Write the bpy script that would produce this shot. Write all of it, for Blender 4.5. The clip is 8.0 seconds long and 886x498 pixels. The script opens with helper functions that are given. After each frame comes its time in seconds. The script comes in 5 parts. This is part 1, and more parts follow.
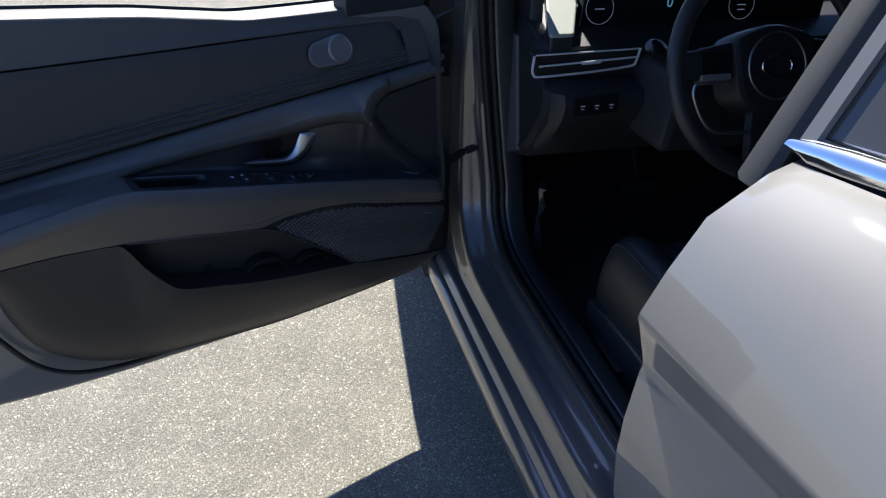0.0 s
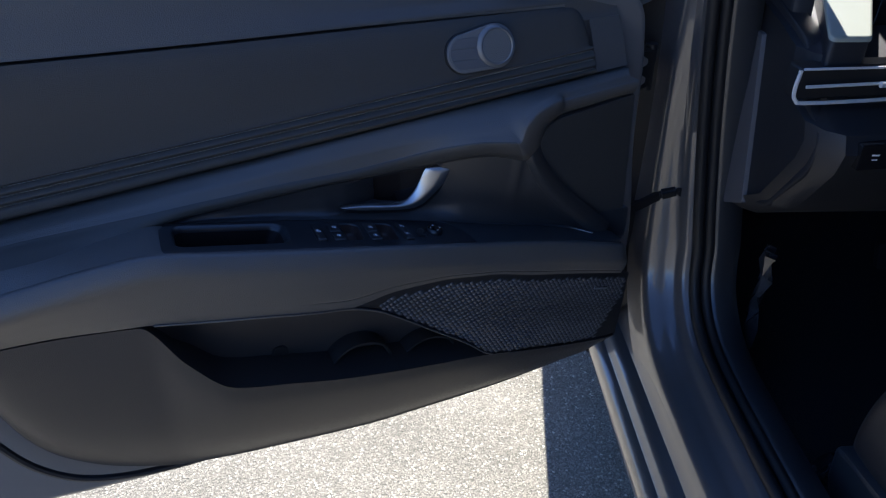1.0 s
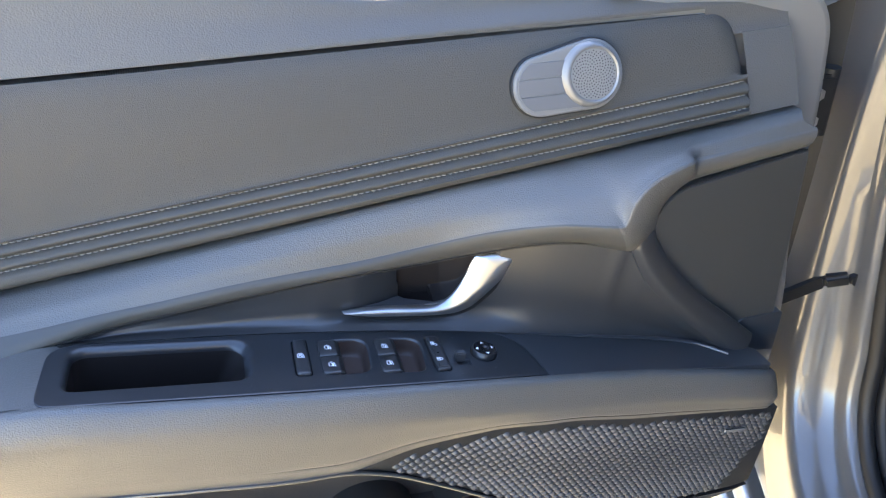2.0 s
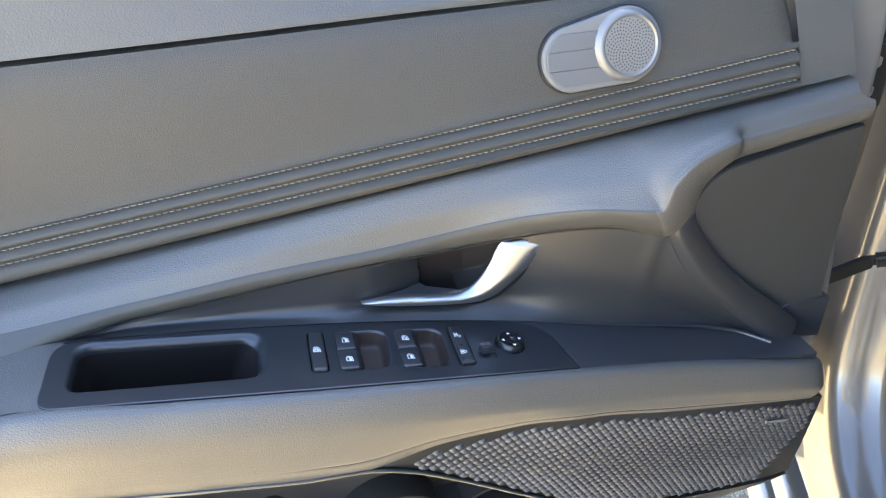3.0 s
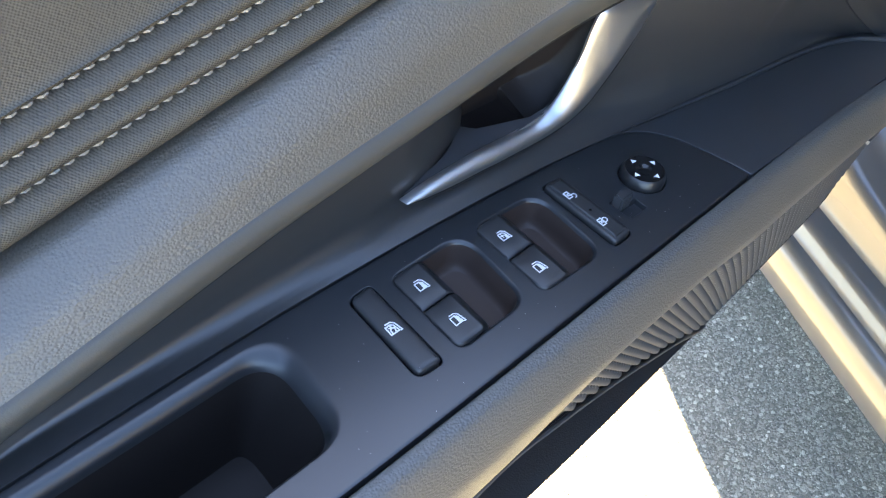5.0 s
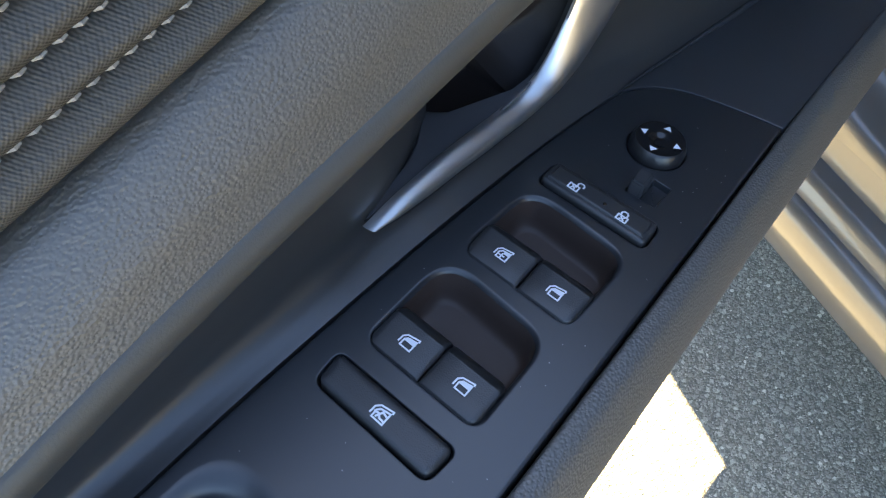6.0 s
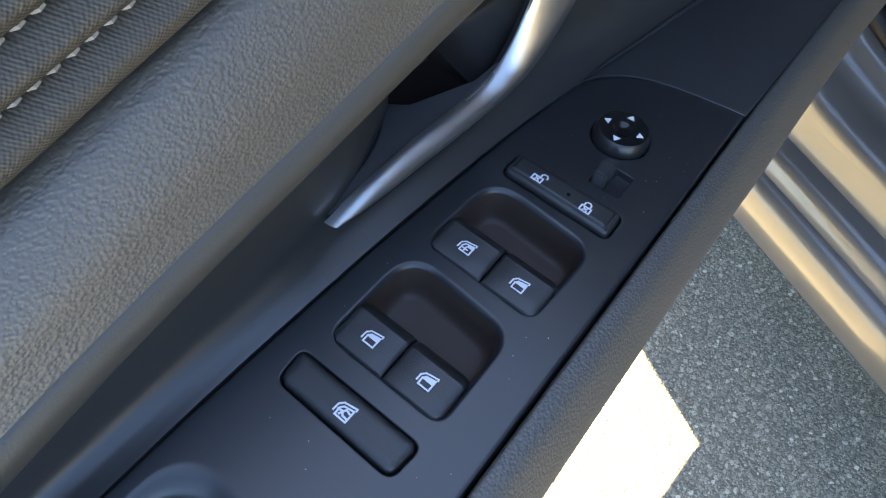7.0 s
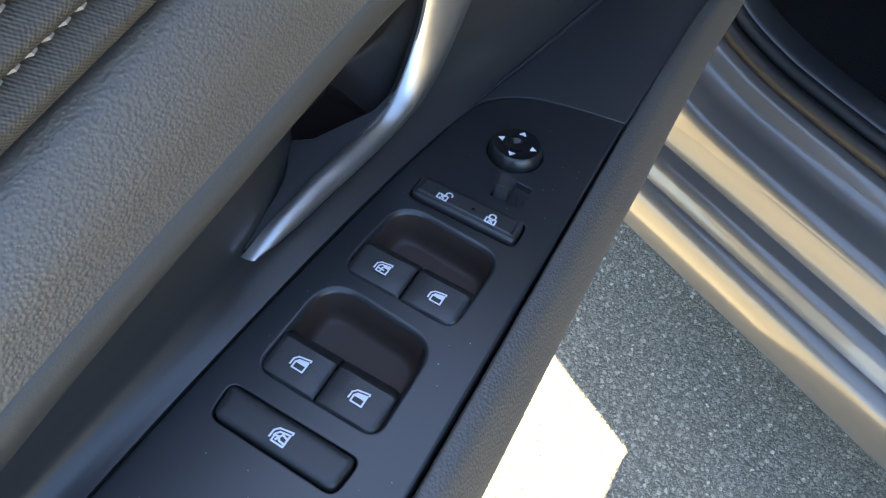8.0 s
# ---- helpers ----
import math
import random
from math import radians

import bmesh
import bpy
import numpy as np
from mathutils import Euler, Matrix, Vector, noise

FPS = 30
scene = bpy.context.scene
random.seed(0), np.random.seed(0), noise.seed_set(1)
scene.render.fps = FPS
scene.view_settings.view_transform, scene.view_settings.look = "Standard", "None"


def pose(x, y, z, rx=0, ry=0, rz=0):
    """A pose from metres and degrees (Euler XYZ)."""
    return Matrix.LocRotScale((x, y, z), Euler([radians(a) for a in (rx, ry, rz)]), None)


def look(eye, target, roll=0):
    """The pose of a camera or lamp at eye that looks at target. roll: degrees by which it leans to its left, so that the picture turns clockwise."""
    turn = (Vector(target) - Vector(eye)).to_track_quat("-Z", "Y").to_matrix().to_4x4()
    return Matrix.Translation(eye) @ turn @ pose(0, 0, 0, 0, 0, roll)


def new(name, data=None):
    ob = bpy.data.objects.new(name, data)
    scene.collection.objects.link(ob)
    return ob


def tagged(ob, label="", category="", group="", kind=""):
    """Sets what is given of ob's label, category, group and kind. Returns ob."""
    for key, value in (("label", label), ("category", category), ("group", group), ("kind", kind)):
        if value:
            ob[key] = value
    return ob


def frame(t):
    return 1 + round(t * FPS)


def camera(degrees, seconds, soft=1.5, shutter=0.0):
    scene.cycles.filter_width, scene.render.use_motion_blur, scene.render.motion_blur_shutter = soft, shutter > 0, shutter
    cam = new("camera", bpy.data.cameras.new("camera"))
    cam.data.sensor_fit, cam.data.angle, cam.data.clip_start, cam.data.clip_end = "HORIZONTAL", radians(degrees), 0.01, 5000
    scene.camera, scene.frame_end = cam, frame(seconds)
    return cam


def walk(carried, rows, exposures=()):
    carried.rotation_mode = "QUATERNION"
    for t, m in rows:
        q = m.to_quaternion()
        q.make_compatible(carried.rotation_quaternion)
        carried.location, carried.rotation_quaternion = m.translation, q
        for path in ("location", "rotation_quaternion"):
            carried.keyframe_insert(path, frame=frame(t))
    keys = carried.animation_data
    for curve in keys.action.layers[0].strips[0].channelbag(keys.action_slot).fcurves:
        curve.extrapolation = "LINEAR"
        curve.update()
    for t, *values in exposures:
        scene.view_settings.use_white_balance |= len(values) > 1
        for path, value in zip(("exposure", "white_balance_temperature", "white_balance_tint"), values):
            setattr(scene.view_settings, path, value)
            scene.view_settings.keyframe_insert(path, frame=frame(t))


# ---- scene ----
cam = camera(61.9, 8.0, soft=1.2)
PATH = [
    (0, (-0.464, -1.141, 1.26), (0.642, 0.185, 0.249), 1.8),
    (0.5, (-0.316, -0.985, 1.22), (0.587, 0.47, 0.187), 0.7),
    (1, (-0.205, -0.743, 1.148), (0.557, 0.779, 0.097), 0.4),
    (1.5, (-0.096, -0.561, 1.095), (0.533, 1.012, 0.033), -0.3),
    (2, (-0.031, -0.455, 1.076), (0.5, 1.155, 0.015), -1.3),
    (2.2, (-0.026, -0.435, 1.071), (0.47, 1.179, 0.0), -1.5),
    (3.5, (-0.012, -0.396, 1.072), (0.426, 1.123, -0.154), -3.4),
    (4, (-0.045, -0.299, 1.038), (0.537, 1.043, -0.325), -4.2),
    (4.5, (-0.073, -0.2, 0.998), (0.617, 0.891, -0.53), -4.7),
    (5.8, (-0.035, -0.057, 0.907), (0.655, 0.621, -0.844), -6.5),
    (6, (-0.027, -0.057, 0.908), (0.663, 0.597, -0.851), -6.0),
    (6.5, (-0.021, -0.058, 0.91), (0.671, 0.553, -0.865), -4.8),
    (7, (-0.021, -0.059, 0.909), (0.67, 0.526, -0.874), -4.1),
    (7.5, (-0.022, -0.059, 0.909), (0.718, 0.503, -0.862), -3.1),
    (8, (-0.032, -0.065, 0.914), (0.874, 0.375, -0.814), 2.2),
]
EXPOSURES = [(0.0, 1.45, 4880, 19), (0.6, 1.42, 4900, 19), (1.0, 1.92, 4800, 22), (1.5, 3.35, 5500, 18), (2.0, 4.92, 6500, 15), (2.5, 5.1, 6900, 14), (3.5, 5.15, 6980, 13), (4.5, 5.2, 7050, 13), (5.8, 4.16, 7000, 11), (7.0, 4.22, 7000, 11), (8.0, 4.3, 6950, 11)]
walk(cam, [(t, look(eye, target, roll)) for t, eye, target, roll in PATH], EXPOSURES)

# ---- sky and sun ----
SUN_TO = Vector((0.452, 0.899, 1.0)).normalized()
world = bpy.data.worlds.new("world")
scene.world = world
world.use_nodes = True
wn = world.node_tree.nodes
sky = wn.new("ShaderNodeTexSky")
sky.sky_type = "NISHITA"
sky.sun_disc = False
sky.sun_elevation = math.asin(SUN_TO.z)
sky.sun_rotation = math.atan2(SUN_TO.x, SUN_TO.y)
sky.dust_density, sky.ozone_density = 0.5, 2.5
wn["Background"].inputs[1].default_value = 0.05
world.node_tree.links.new(sky.outputs[0], wn["Background"].inputs[0])
sun = new("sun", bpy.data.lights.new("sun", "SUN"))
sun.data.energy, sun.data.angle, sun.data.color = 5.0, radians(0.5), (1.0, 0.82, 0.50)
sun.matrix_world = look((SUN_TO * 20)[:], (0, 0, 0))


# ---- materials ----
def material(name, color, rough=0.5, metal=0.0, grain=0.0, scale=200.0, kind="noise", spots=0.15, spot_scale=6.0, coat=0.0, ior=1.5, stretch=(1, 1, 1), distance=0.001, rough_var=0.08):
    """A surface with a base colour, slow stains, and a fine relief of the given size."""
    m = bpy.data.materials.new(name)
    m.use_nodes = True
    nt = m.node_tree
    n, l = nt.nodes, nt.links
    b = n["Principled BSDF"]
    b.inputs["Roughness"].default_value, b.inputs["Metallic"].default_value = rough, metal
    b.inputs["IOR"].default_value = ior
    b.inputs["Coat Weight"].default_value, b.inputs["Coat Roughness"].default_value = coat, 0.04
    geo = n.new("ShaderNodeTexCoord")
    mp = n.new("ShaderNodeMapping")
    mp.inputs["Scale"].default_value = stretch
    l.new(geo.outputs["Object"], mp.inputs[0])
    slow = n.new("ShaderNodeTexNoise")
    slow.inputs["Scale"].default_value, slow.inputs["Detail"].default_value = spot_scale, 6
    l.new(mp.outputs[0], slow.inputs["Vector"])
    mix = n.new("ShaderNodeMixRGB")
    mix.inputs[1].default_value = (*[c * (1 - spots) for c in color], 1)
    mix.inputs[2].default_value = (*[min(1, c * (1 + spots)) for c in color], 1)
    l.new(slow.outputs[0], mix.inputs[0])
    l.new(mix.outputs[0], b.inputs["Base Color"])
    rr = n.new("ShaderNodeMapRange")
    rr.inputs[3].default_value, rr.inputs[4].default_value = max(0.02, rough - rough_var), min(1, rough + rough_var)
    l.new(slow.outputs[0], rr.inputs[0])
    l.new(rr.outputs[0], b.inputs["Roughness"])
    if grain:
        if kind == "noise":
            fine = n.new("ShaderNodeTexNoise")
            fine.inputs["Detail"].default_value = 3
        else:
            fine = n.new("ShaderNodeTexVoronoi")
            fine.feature = "SMOOTH_F1"
        fine.inputs["Scale"].default_value = scale
        l.new(mp.outputs[0], fine.inputs["Vector"])
        bump = n.new("ShaderNodeBump")
        bump.inputs["Strength"].default_value, bump.inputs["Distance"].default_value = grain, distance
        l.new(fine.outputs[0], bump.inputs["Height"])
        l.new(bump.outputs[0], b.inputs["Normal"])
    return m


SOFT = material("soft_touch_plastic", (0.084, 0.079, 0.070), 0.48, ior=1.68, grain=0.75, scale=1150, kind="cells", distance=0.0004, stretch=(0.85, 1, 1.1))
INSERT = material("knit_vinyl", (0.057, 0.054, 0.047), 0.55, ior=1.4, grain=0.5, scale=900, kind="cells", distance=0.0005)


def knit(m):
    """Crossed diagonal ribs, about two millimetres apart."""
    n, l = m.node_tree.nodes, m.node_tree.links
    old = [q for q in n if q.type == "BUMP"][0]
    co = [q for q in n if q.type == "TEX_COORD"][0]
    waves = []
    for turn, size in ((45, 400), (-45, 400)):
        mp = n.new("ShaderNodeMapping")
        mp.inputs["Rotation"].default_value = (0, radians(turn), 0)
        l.new(co.outputs["Object"], mp.inputs[0])
        w = n.new("ShaderNodeTexWave")
        w.inputs["Scale"].default_value, w.inputs["Distortion"].default_value = size, 0.6
        l.new(mp.outputs[0], w.inputs["Vector"])
        waves.append(w)
    mul = n.new("ShaderNodeMath")
    mul.operation = "MULTIPLY_ADD"
    mul.inputs[1].default_value = 0.8
    l.new(waves[1].outputs["Fac"], mul.inputs[0])
    l.new(waves[0].outputs["Fac"], mul.inputs[2])
    b = n.new("ShaderNodeBump")
    b.inputs["Strength"].default_value, b.inputs["Distance"].default_value = 0.35, 0.0003
    l.new(mul.outputs[0], b.inputs["Height"])
    l.new(old.outputs[0], b.inputs["Normal"])
    l.new(b.outputs[0], n["Principled BSDF"].inputs["Normal"])
    return m


knit(INSERT)
UPPER = material("upper_vinyl", (0.078, 0.075, 0.070), 0.5, grain=0.5, scale=900, kind="cells", distance=0.0005)
HARD = material("hard_plastic", (0.032, 0.035, 0.039), 0.32, ior=1.82, grain=0.15, scale=1500, distance=0.0003)
PLATE = material("switch_plate_plastic", (0.018, 0.020, 0.023), 0.32, ior=1.62, grain=0.08, scale=2500, distance=0.0002)
PANEL = material("panel_plastic", (0.044, 0.044, 0.042), 0.3, ior=1.8, grain=0.12, scale=2000, distance=0.0002)
BLACK = material("black_plastic", (0.012, 0.012, 0.012), 0.5)
RUBBER = material("rubber", (0.012, 0.012, 0.013), 0.55, grain=0.1, scale=400)
PAINT = material("metallic_paint", (0.15, 0.146, 0.138), 0.66, metal=0.0, coat=1.0, spots=0.04, rough_var=0.03)
JAMB = material("jamb_paint", (0.125, 0.123, 0.122), 0.36, metal=0.4, coat=1.0, spots=0.05, rough_var=0.03)
SATIN = material("satin_chrome", (0.52, 0.52, 0.515), 0.32, metal=0.95, spots=0.03, rough_var=0.04)
CHROME = material("chrome", (0.8, 0.8, 0.8), 0.06, metal=1.0, spots=0.02, rough_var=0.02)
THREAD = material("thread", (0.31, 0.305, 0.295), 0.75)
WHITE = material("printed_white", (0.82, 0.82, 0.84), 0.5, spots=0.02)


def asphalt():
    """Worn asphalt: pale and dark stones of two sizes in a grey binder."""
    m = bpy.data.materials.new("asphalt")
    m.use_nodes = True
    n, l = m.node_tree.nodes, m.node_tree.links
    b = n["Principled BSDF"]
    b.inputs["Roughness"].default_value, b.inputs["Specular IOR Level"].default_value = 0.85, 0.25
    co = n.new("ShaderNodeTexCoord")
    warp = n.new("ShaderNodeTexNoise")
    warp.inputs["Scale"].default_value = 160
    l.new(co.outputs["Object"], warp.inputs["Vector"])
    bent = n.new("ShaderNodeVectorMath")
    bent.operation = "MULTIPLY_ADD"
    bent.inputs[1].default_value = (0.006, 0.006, 0.006)
    l.new(warp.outputs["Color"], bent.inputs[0])
    l.new(co.outputs["Object"], bent.inputs[2])
    wide = n.new("ShaderNodeTexNoise")
    wide.inputs["Scale"].default_value, wide.inputs["Detail"].default_value = 5, 8
    l.new(co.outputs["Object"], wide.inputs["Vector"])

    def stones(size, tones, reach):
        """Cells with a tone of their own; the mask of each stone; its distance."""
        v = n.new("ShaderNodeTexVoronoi")
        v.inputs["Scale"].default_value = size
        l.new(bent.outputs[0], v.inputs["Vector"])
        sep = n.new("ShaderNodeSeparateColor")
        l.new(v.outputs["Color"], sep.inputs[0])
        ramp = n.new("ShaderNodeValToRGB")
        e = ramp.color_ramp.elements
        while len(e) < len(tones):
            e.new(0.5)
        for q, (p, g) in zip(e, tones):
            q.position, q.color = p, (g * 1.2, g * 1.135, g * 0.93, 1)
        l.new(sep.outputs[0], ramp.inputs[0])
        cut = n.new("ShaderNodeMapRange")
        cut.inputs[1].default_value, cut.inputs[2].default_value = reach, reach - 0.12
        l.new(v.outputs["Distance"], cut.inputs[0])
        return v, ramp, cut

    big, big_tone, big_cut = stones(150, ((0.0, 0.17), (0.5, 0.23), (0.8, 0.29), (0.93, 0.40), (1.0, 0.56)), 0.46)
    small, small_tone, small_cut = stones(400, ((0.0, 0.13), (0.6, 0.22), (0.9, 0.31), (1.0, 0.42)), 0.62)
    mix1 = n.new("ShaderNodeMixRGB")
    mix1.inputs[1].default_value = (0.150, 0.143, 0.120, 1)
    l.new(small_cut.outputs[0], mix1.inputs[0])
    l.new(small_tone.outputs[0], mix1.inputs[2])
    mix2 = n.new("ShaderNodeMixRGB")
    l.new(big_cut.outputs[0], mix2.inputs[0])
    l.new(mix1.outputs[0], mix2.inputs[1])
    l.new(big_tone.outputs[0], mix2.inputs[2])
    stain = n.new("ShaderNodeMixRGB")
    stain.blend_type, stain.inputs[0].default_value = "OVERLAY", 0.35
    l.new(mix2.outputs[0], stain.inputs[1])
    l.new(wide.outputs[0], stain.inputs[2])
    l.new(stain.outputs[0], b.inputs["Base Color"])
    add = n.new("ShaderNodeMath")
    add.operation = "ADD"
    l.new(big.outputs["Distance"], add.inputs[0])
    l.new(small.outputs["Distance"], add.inputs[1])
    bump = n.new("ShaderNodeBump")
    bump.invert = True
    bump.inputs["Strength"].default_value, bump.inputs["Distance"].default_value = 0.75, 0.003
    l.new(add.outputs[0], bump.inputs["Height"])
    l.new(bump.outputs[0], b.inputs["Normal"])
    return m


ASPHALT = asphalt()
GLASS = material("glass", (0.05, 0.05, 0.05), 0.03, spots=0.02, rough_var=0.01)
LEATHER = material("seat_leather", (0.026, 0.026, 0.028), 0.40, grain=0.4, scale=600, kind="cells", distance=0.0006)
CARPET = material("carpet", (0.028, 0.028, 0.029), 0.95, grain=1.0, scale=500, distance=0.004)


# ---- building helpers ----
def mesh(bm, name):
    me = bpy.data.meshes.new(name)
    bm.normal_update()
    bm.to_mesh(me)
    bm.free()
    return me


def part(name, bm, mat, parent, label="", smooth=True):
    """Links a bmesh as one mesh object under a thing or a part."""
    ob = new(name, mesh(bm, name))
    ob.data.materials.append(mat)
    for p in ob.data.polygons:
        p.use_smooth = smooth
    if smooth:
        ob.data.set_sharp_from_angle(angle=radians(38))
    if parent:
        ob.parent = parent
        ob.matrix_parent_inverse = parent.matrix_world.inverted()
    if label:
        tagged(ob, label)
    return ob


def thing(name, label, category, at=(0, 0, 0), group="", kind=""):
    ob = new(name)
    ob.empty_display_size = 0.05
    ob.location = at
    bpy.context.view_layer.update()
    return tagged(ob, label, category, group, kind)


def smooth_at(ks, vs, x):
    """A cubic through knots without overshoot."""
    ks, vs, x = np.asarray(ks, float), np.asarray(vs, float), np.clip(np.asarray(x, float), ks[0], ks[-1])
    h, d = np.diff(ks), np.diff(vs) / np.diff(ks)
    m = np.r_[d[0], [0 if d[i] * d[i + 1] <= 0 else 2 * d[i] * d[i + 1] / (d[i] + d[i + 1]) for i in range(len(d) - 1)], d[-1]]
    i = np.clip(np.searchsorted(ks, x) - 1, 0, len(h) - 1)
    t = (x - ks[i]) / h[i]
    return vs[i] * (1 + 2 * t) * (1 - t) ** 2 + m[i] * h[i] * t * (1 - t) ** 2 + vs[i + 1] * t * t * (3 - 2 * t) + m[i + 1] * h[i] * t * t * (t - 1)


def line(knots):
    """A curve along x, from knots (x, y, z)."""
    k = np.array(knots, float)
    return lambda x: np.stack([np.asarray(x, float), smooth_at(k[:, 0], k[:, 1], x), smooth_at(k[:, 0], k[:, 2], x)], -1)


def spline(pts, n):
    """n points of a smooth curve through pts, evenly by index."""
    p = np.array(pts, float)
    k = np.arange(len(p))
    s = np.linspace(0, len(p) - 1, n)
    return np.stack([smooth_at(k, p[:, a], s) for a in range(p.shape[1])], -1)


def catmull(p, n):
    """n points of a Catmull-Rom curve through p, evenly by index."""
    p = np.array(p, float)
    q = np.concatenate([(2 * p[0] - p[1])[None], p, (2 * p[-1] - p[-2])[None]])
    out = []
    for s in np.linspace(0, len(p) - 1, n):
        i = min(int(s), len(p) - 2)
        t = s - i
        a, b, c, d = q[i], q[i + 1], q[i + 2], q[i + 3]
        out.append(0.5 * (2 * b + (c - a) * t + (2 * a - 5 * b + 4 * c - d) * t * t + (3 * b - 3 * c + d - a) * t ** 3))
    return np.array(out)


def grid_mesh(rows, closed=False, bm=None):
    """A skin over rows of points."""
    bm = bm or bmesh.new()
    vs = [[bm.verts.new(p) for p in r] for r in rows]
    for a, b in zip(vs, vs[1:]):
        m = len(a)
        for j in range(m if closed else m - 1):
            k = (j + 1) % m
            try:
                bm.faces.new((a[j], a[k], b[k], b[j]))
            except ValueError:
                pass
    return bm


def loft(lines, steps=6, hem=0.012, bend=True, first_dir=(0, 1, 0), last_dir=(0, 1, 0)):
    """A skin across lines of points that run side by side, with its first and last edges turned inwards."""
    L = np.array(lines, float)
    rows = catmull(L, (len(L) - 1) * steps + 1) if bend else L
    rows = list(rows)
    if hem:
        h, k = np.array(first_dir) * hem, np.array(last_dir) * hem
        rows = [rows[0] + h, rows[0] + h * 0.15] + rows + [rows[-1] + k * 0.15, rows[-1] + k]
    bm = grid_mesh(rows)
    bmesh.ops.remove_doubles(bm, verts=bm.verts, dist=1e-6)
    return bm


def ring_skin(rings, bm=None, cap_first=False, cap_last=False):
    """A skin over closed rings of points."""
    bm = bm or bmesh.new()
    vs = [[bm.verts.new(p) for p in r] for r in rings]
    for a, b in zip(vs, vs[1:]):
        for j in range(len(a)):
            k = (j + 1) % len(a)
            bm.faces.new((a[j], a[k], b[k], b[j]))
    if cap_first:
        bm.faces.new(vs[0][::-1])
    if cap_last:
        bm.faces.new(vs[-1])
    return bm


def sweep(path, shape, bm=None, scale=None, up=(0, 0, 1), cap=True):
    """Carries a closed outline (pairs) along a path of points."""
    path = np.array(path, float)
    tang = np.gradient(path, axis=0)
    rings = []
    for i, (p, t) in enumerate(zip(path, tang)):
        t = t / np.linalg.norm(t)
        s = np.cross(t, np.array(up, float))
        s /= np.linalg.norm(s)
        u = np.cross(s, t)
        k = 1 if scale is None else scale[i]
        rings.append([p + s * a * k + u * b * k for a, b in shape])
    return ring_skin(rings, bm, cap, cap)


def circle(r, n=16):
    return [(r * math.cos(2 * math.pi * i / n), r * math.sin(2 * math.pi * i / n)) for i in range(n)]


def rounded(corners, r, n=5):
    """A closed outline through corners (pairs), each rounded by r (a number, or one for each)."""
    c = [Vector(p) for p in corners]
    out = []
    for i, p in enumerate(c):
        a, b = c[i - 1], c[(i + 1) % len(c)]
        rr = r[i] if isinstance(r, (list, tuple)) else r
        k = min(rr, 0.49 * (a - p).length, 0.49 * (b - p).length)
        s, e = p + (a - p).normalized() * k, p + (b - p).normalized() * k
        for j in range(n + 1):
            t = j / n
            out.append(tuple(s * (1 - t) ** 2 + p * 2 * t * (1 - t) + e * t * t))
    return out


def shrink(loop, d):
    """An outline moved inwards by d (outwards: minus)."""
    p = np.array(loop, float)
    a, b = np.roll(p, 1, 0), np.roll(p, -1, 0)
    t = b - a
    t /= np.maximum(1e-9, np.linalg.norm(t, axis=1))[:, None]
    area = np.sum(p[:, 0] * b[:, 1] - b[:, 0] * p[:, 1])
    nrm = np.stack([-t[:, 1], t[:, 0]], 1) * (1 if area > 0 else -1)
    return [tuple(q) for q in p + nrm * d]


def slab(frame_of, loop, top, bottom, edge=0.0006, hollow=False):
    """A plate with a rounded upper edge; frame_of(u, v, n) gives the place."""
    rings = [[frame_of(u, v, bottom) for u, v in loop], [frame_of(u, v, top - edge) for u, v in loop], [frame_of(u, v, top - 0.3 * edge) for u, v in shrink(loop, 0.3 * edge)], [frame_of(u, v, top) for u, v in shrink(loop, edge)], [frame_of(u, v, top) for u, v in shrink(loop, edge + min(0.4 * edge, 0.0008))]]
    bm = ring_skin(rings)
    bm.verts.ensure_lookup_table()
    n = len(loop)
    fill(bm, [bm.verts[4 * n + i] for i in range(n)])
    return bm


def fill(bm, *loops):
    """Fills an outline of vertices, with holes, by triangles."""
    edges = []
    for lp in loops:
        for a, b in zip(lp, lp[1:] + lp[:1]):
            e = bm.edges.get((a, b)) or bm.edges.new((a, b))
            edges.append(e)
    bmesh.ops.triangle_fill(bm, use_beauty=True, use_dissolve=False, edges=edges)


def box(bm, lo, hi, m=None):
    """A block from lo to hi, turned by m."""
    m = m or Matrix()
    v = [bm.verts.new(m @ Vector((x, y, z))) for x in (lo[0], hi[0]) for y in (lo[1], hi[1]) for z in (lo[2], hi[2])]
    for f in ((0, 1, 3, 2), (4, 6, 7, 5), (0, 4, 5, 1), (2, 3, 7, 6), (0, 2, 6, 4), (1, 5, 7, 3)):
        bm.faces.new([v[i] for i in f])
    return bm


# ---- ground ----
bm = grid_mesh([[(x, y, 0) for x in (-300, -3, -1, 0, 1, 2, 4, 300)] for y in (-300, -3, -1, 0, 1, 3, 300)])
tagged(part("ground", bm, ASPHALT, None), "coarse grey asphalt of a parking lot in full sun", "asphalt", kind="structure")

# ---- the open front door ----
door = thing("front_door", "open front car door with dark grey inner trim and grey painted shell", "car door")


def pl(u, v, n=0.0):
    """A place on the armrest's switch plate, which falls towards the hinges."""
    return Vector((0.9777 * u + 0.2102 * n, v, 0.703 - 0.2102 * u + 0.9777 * n))


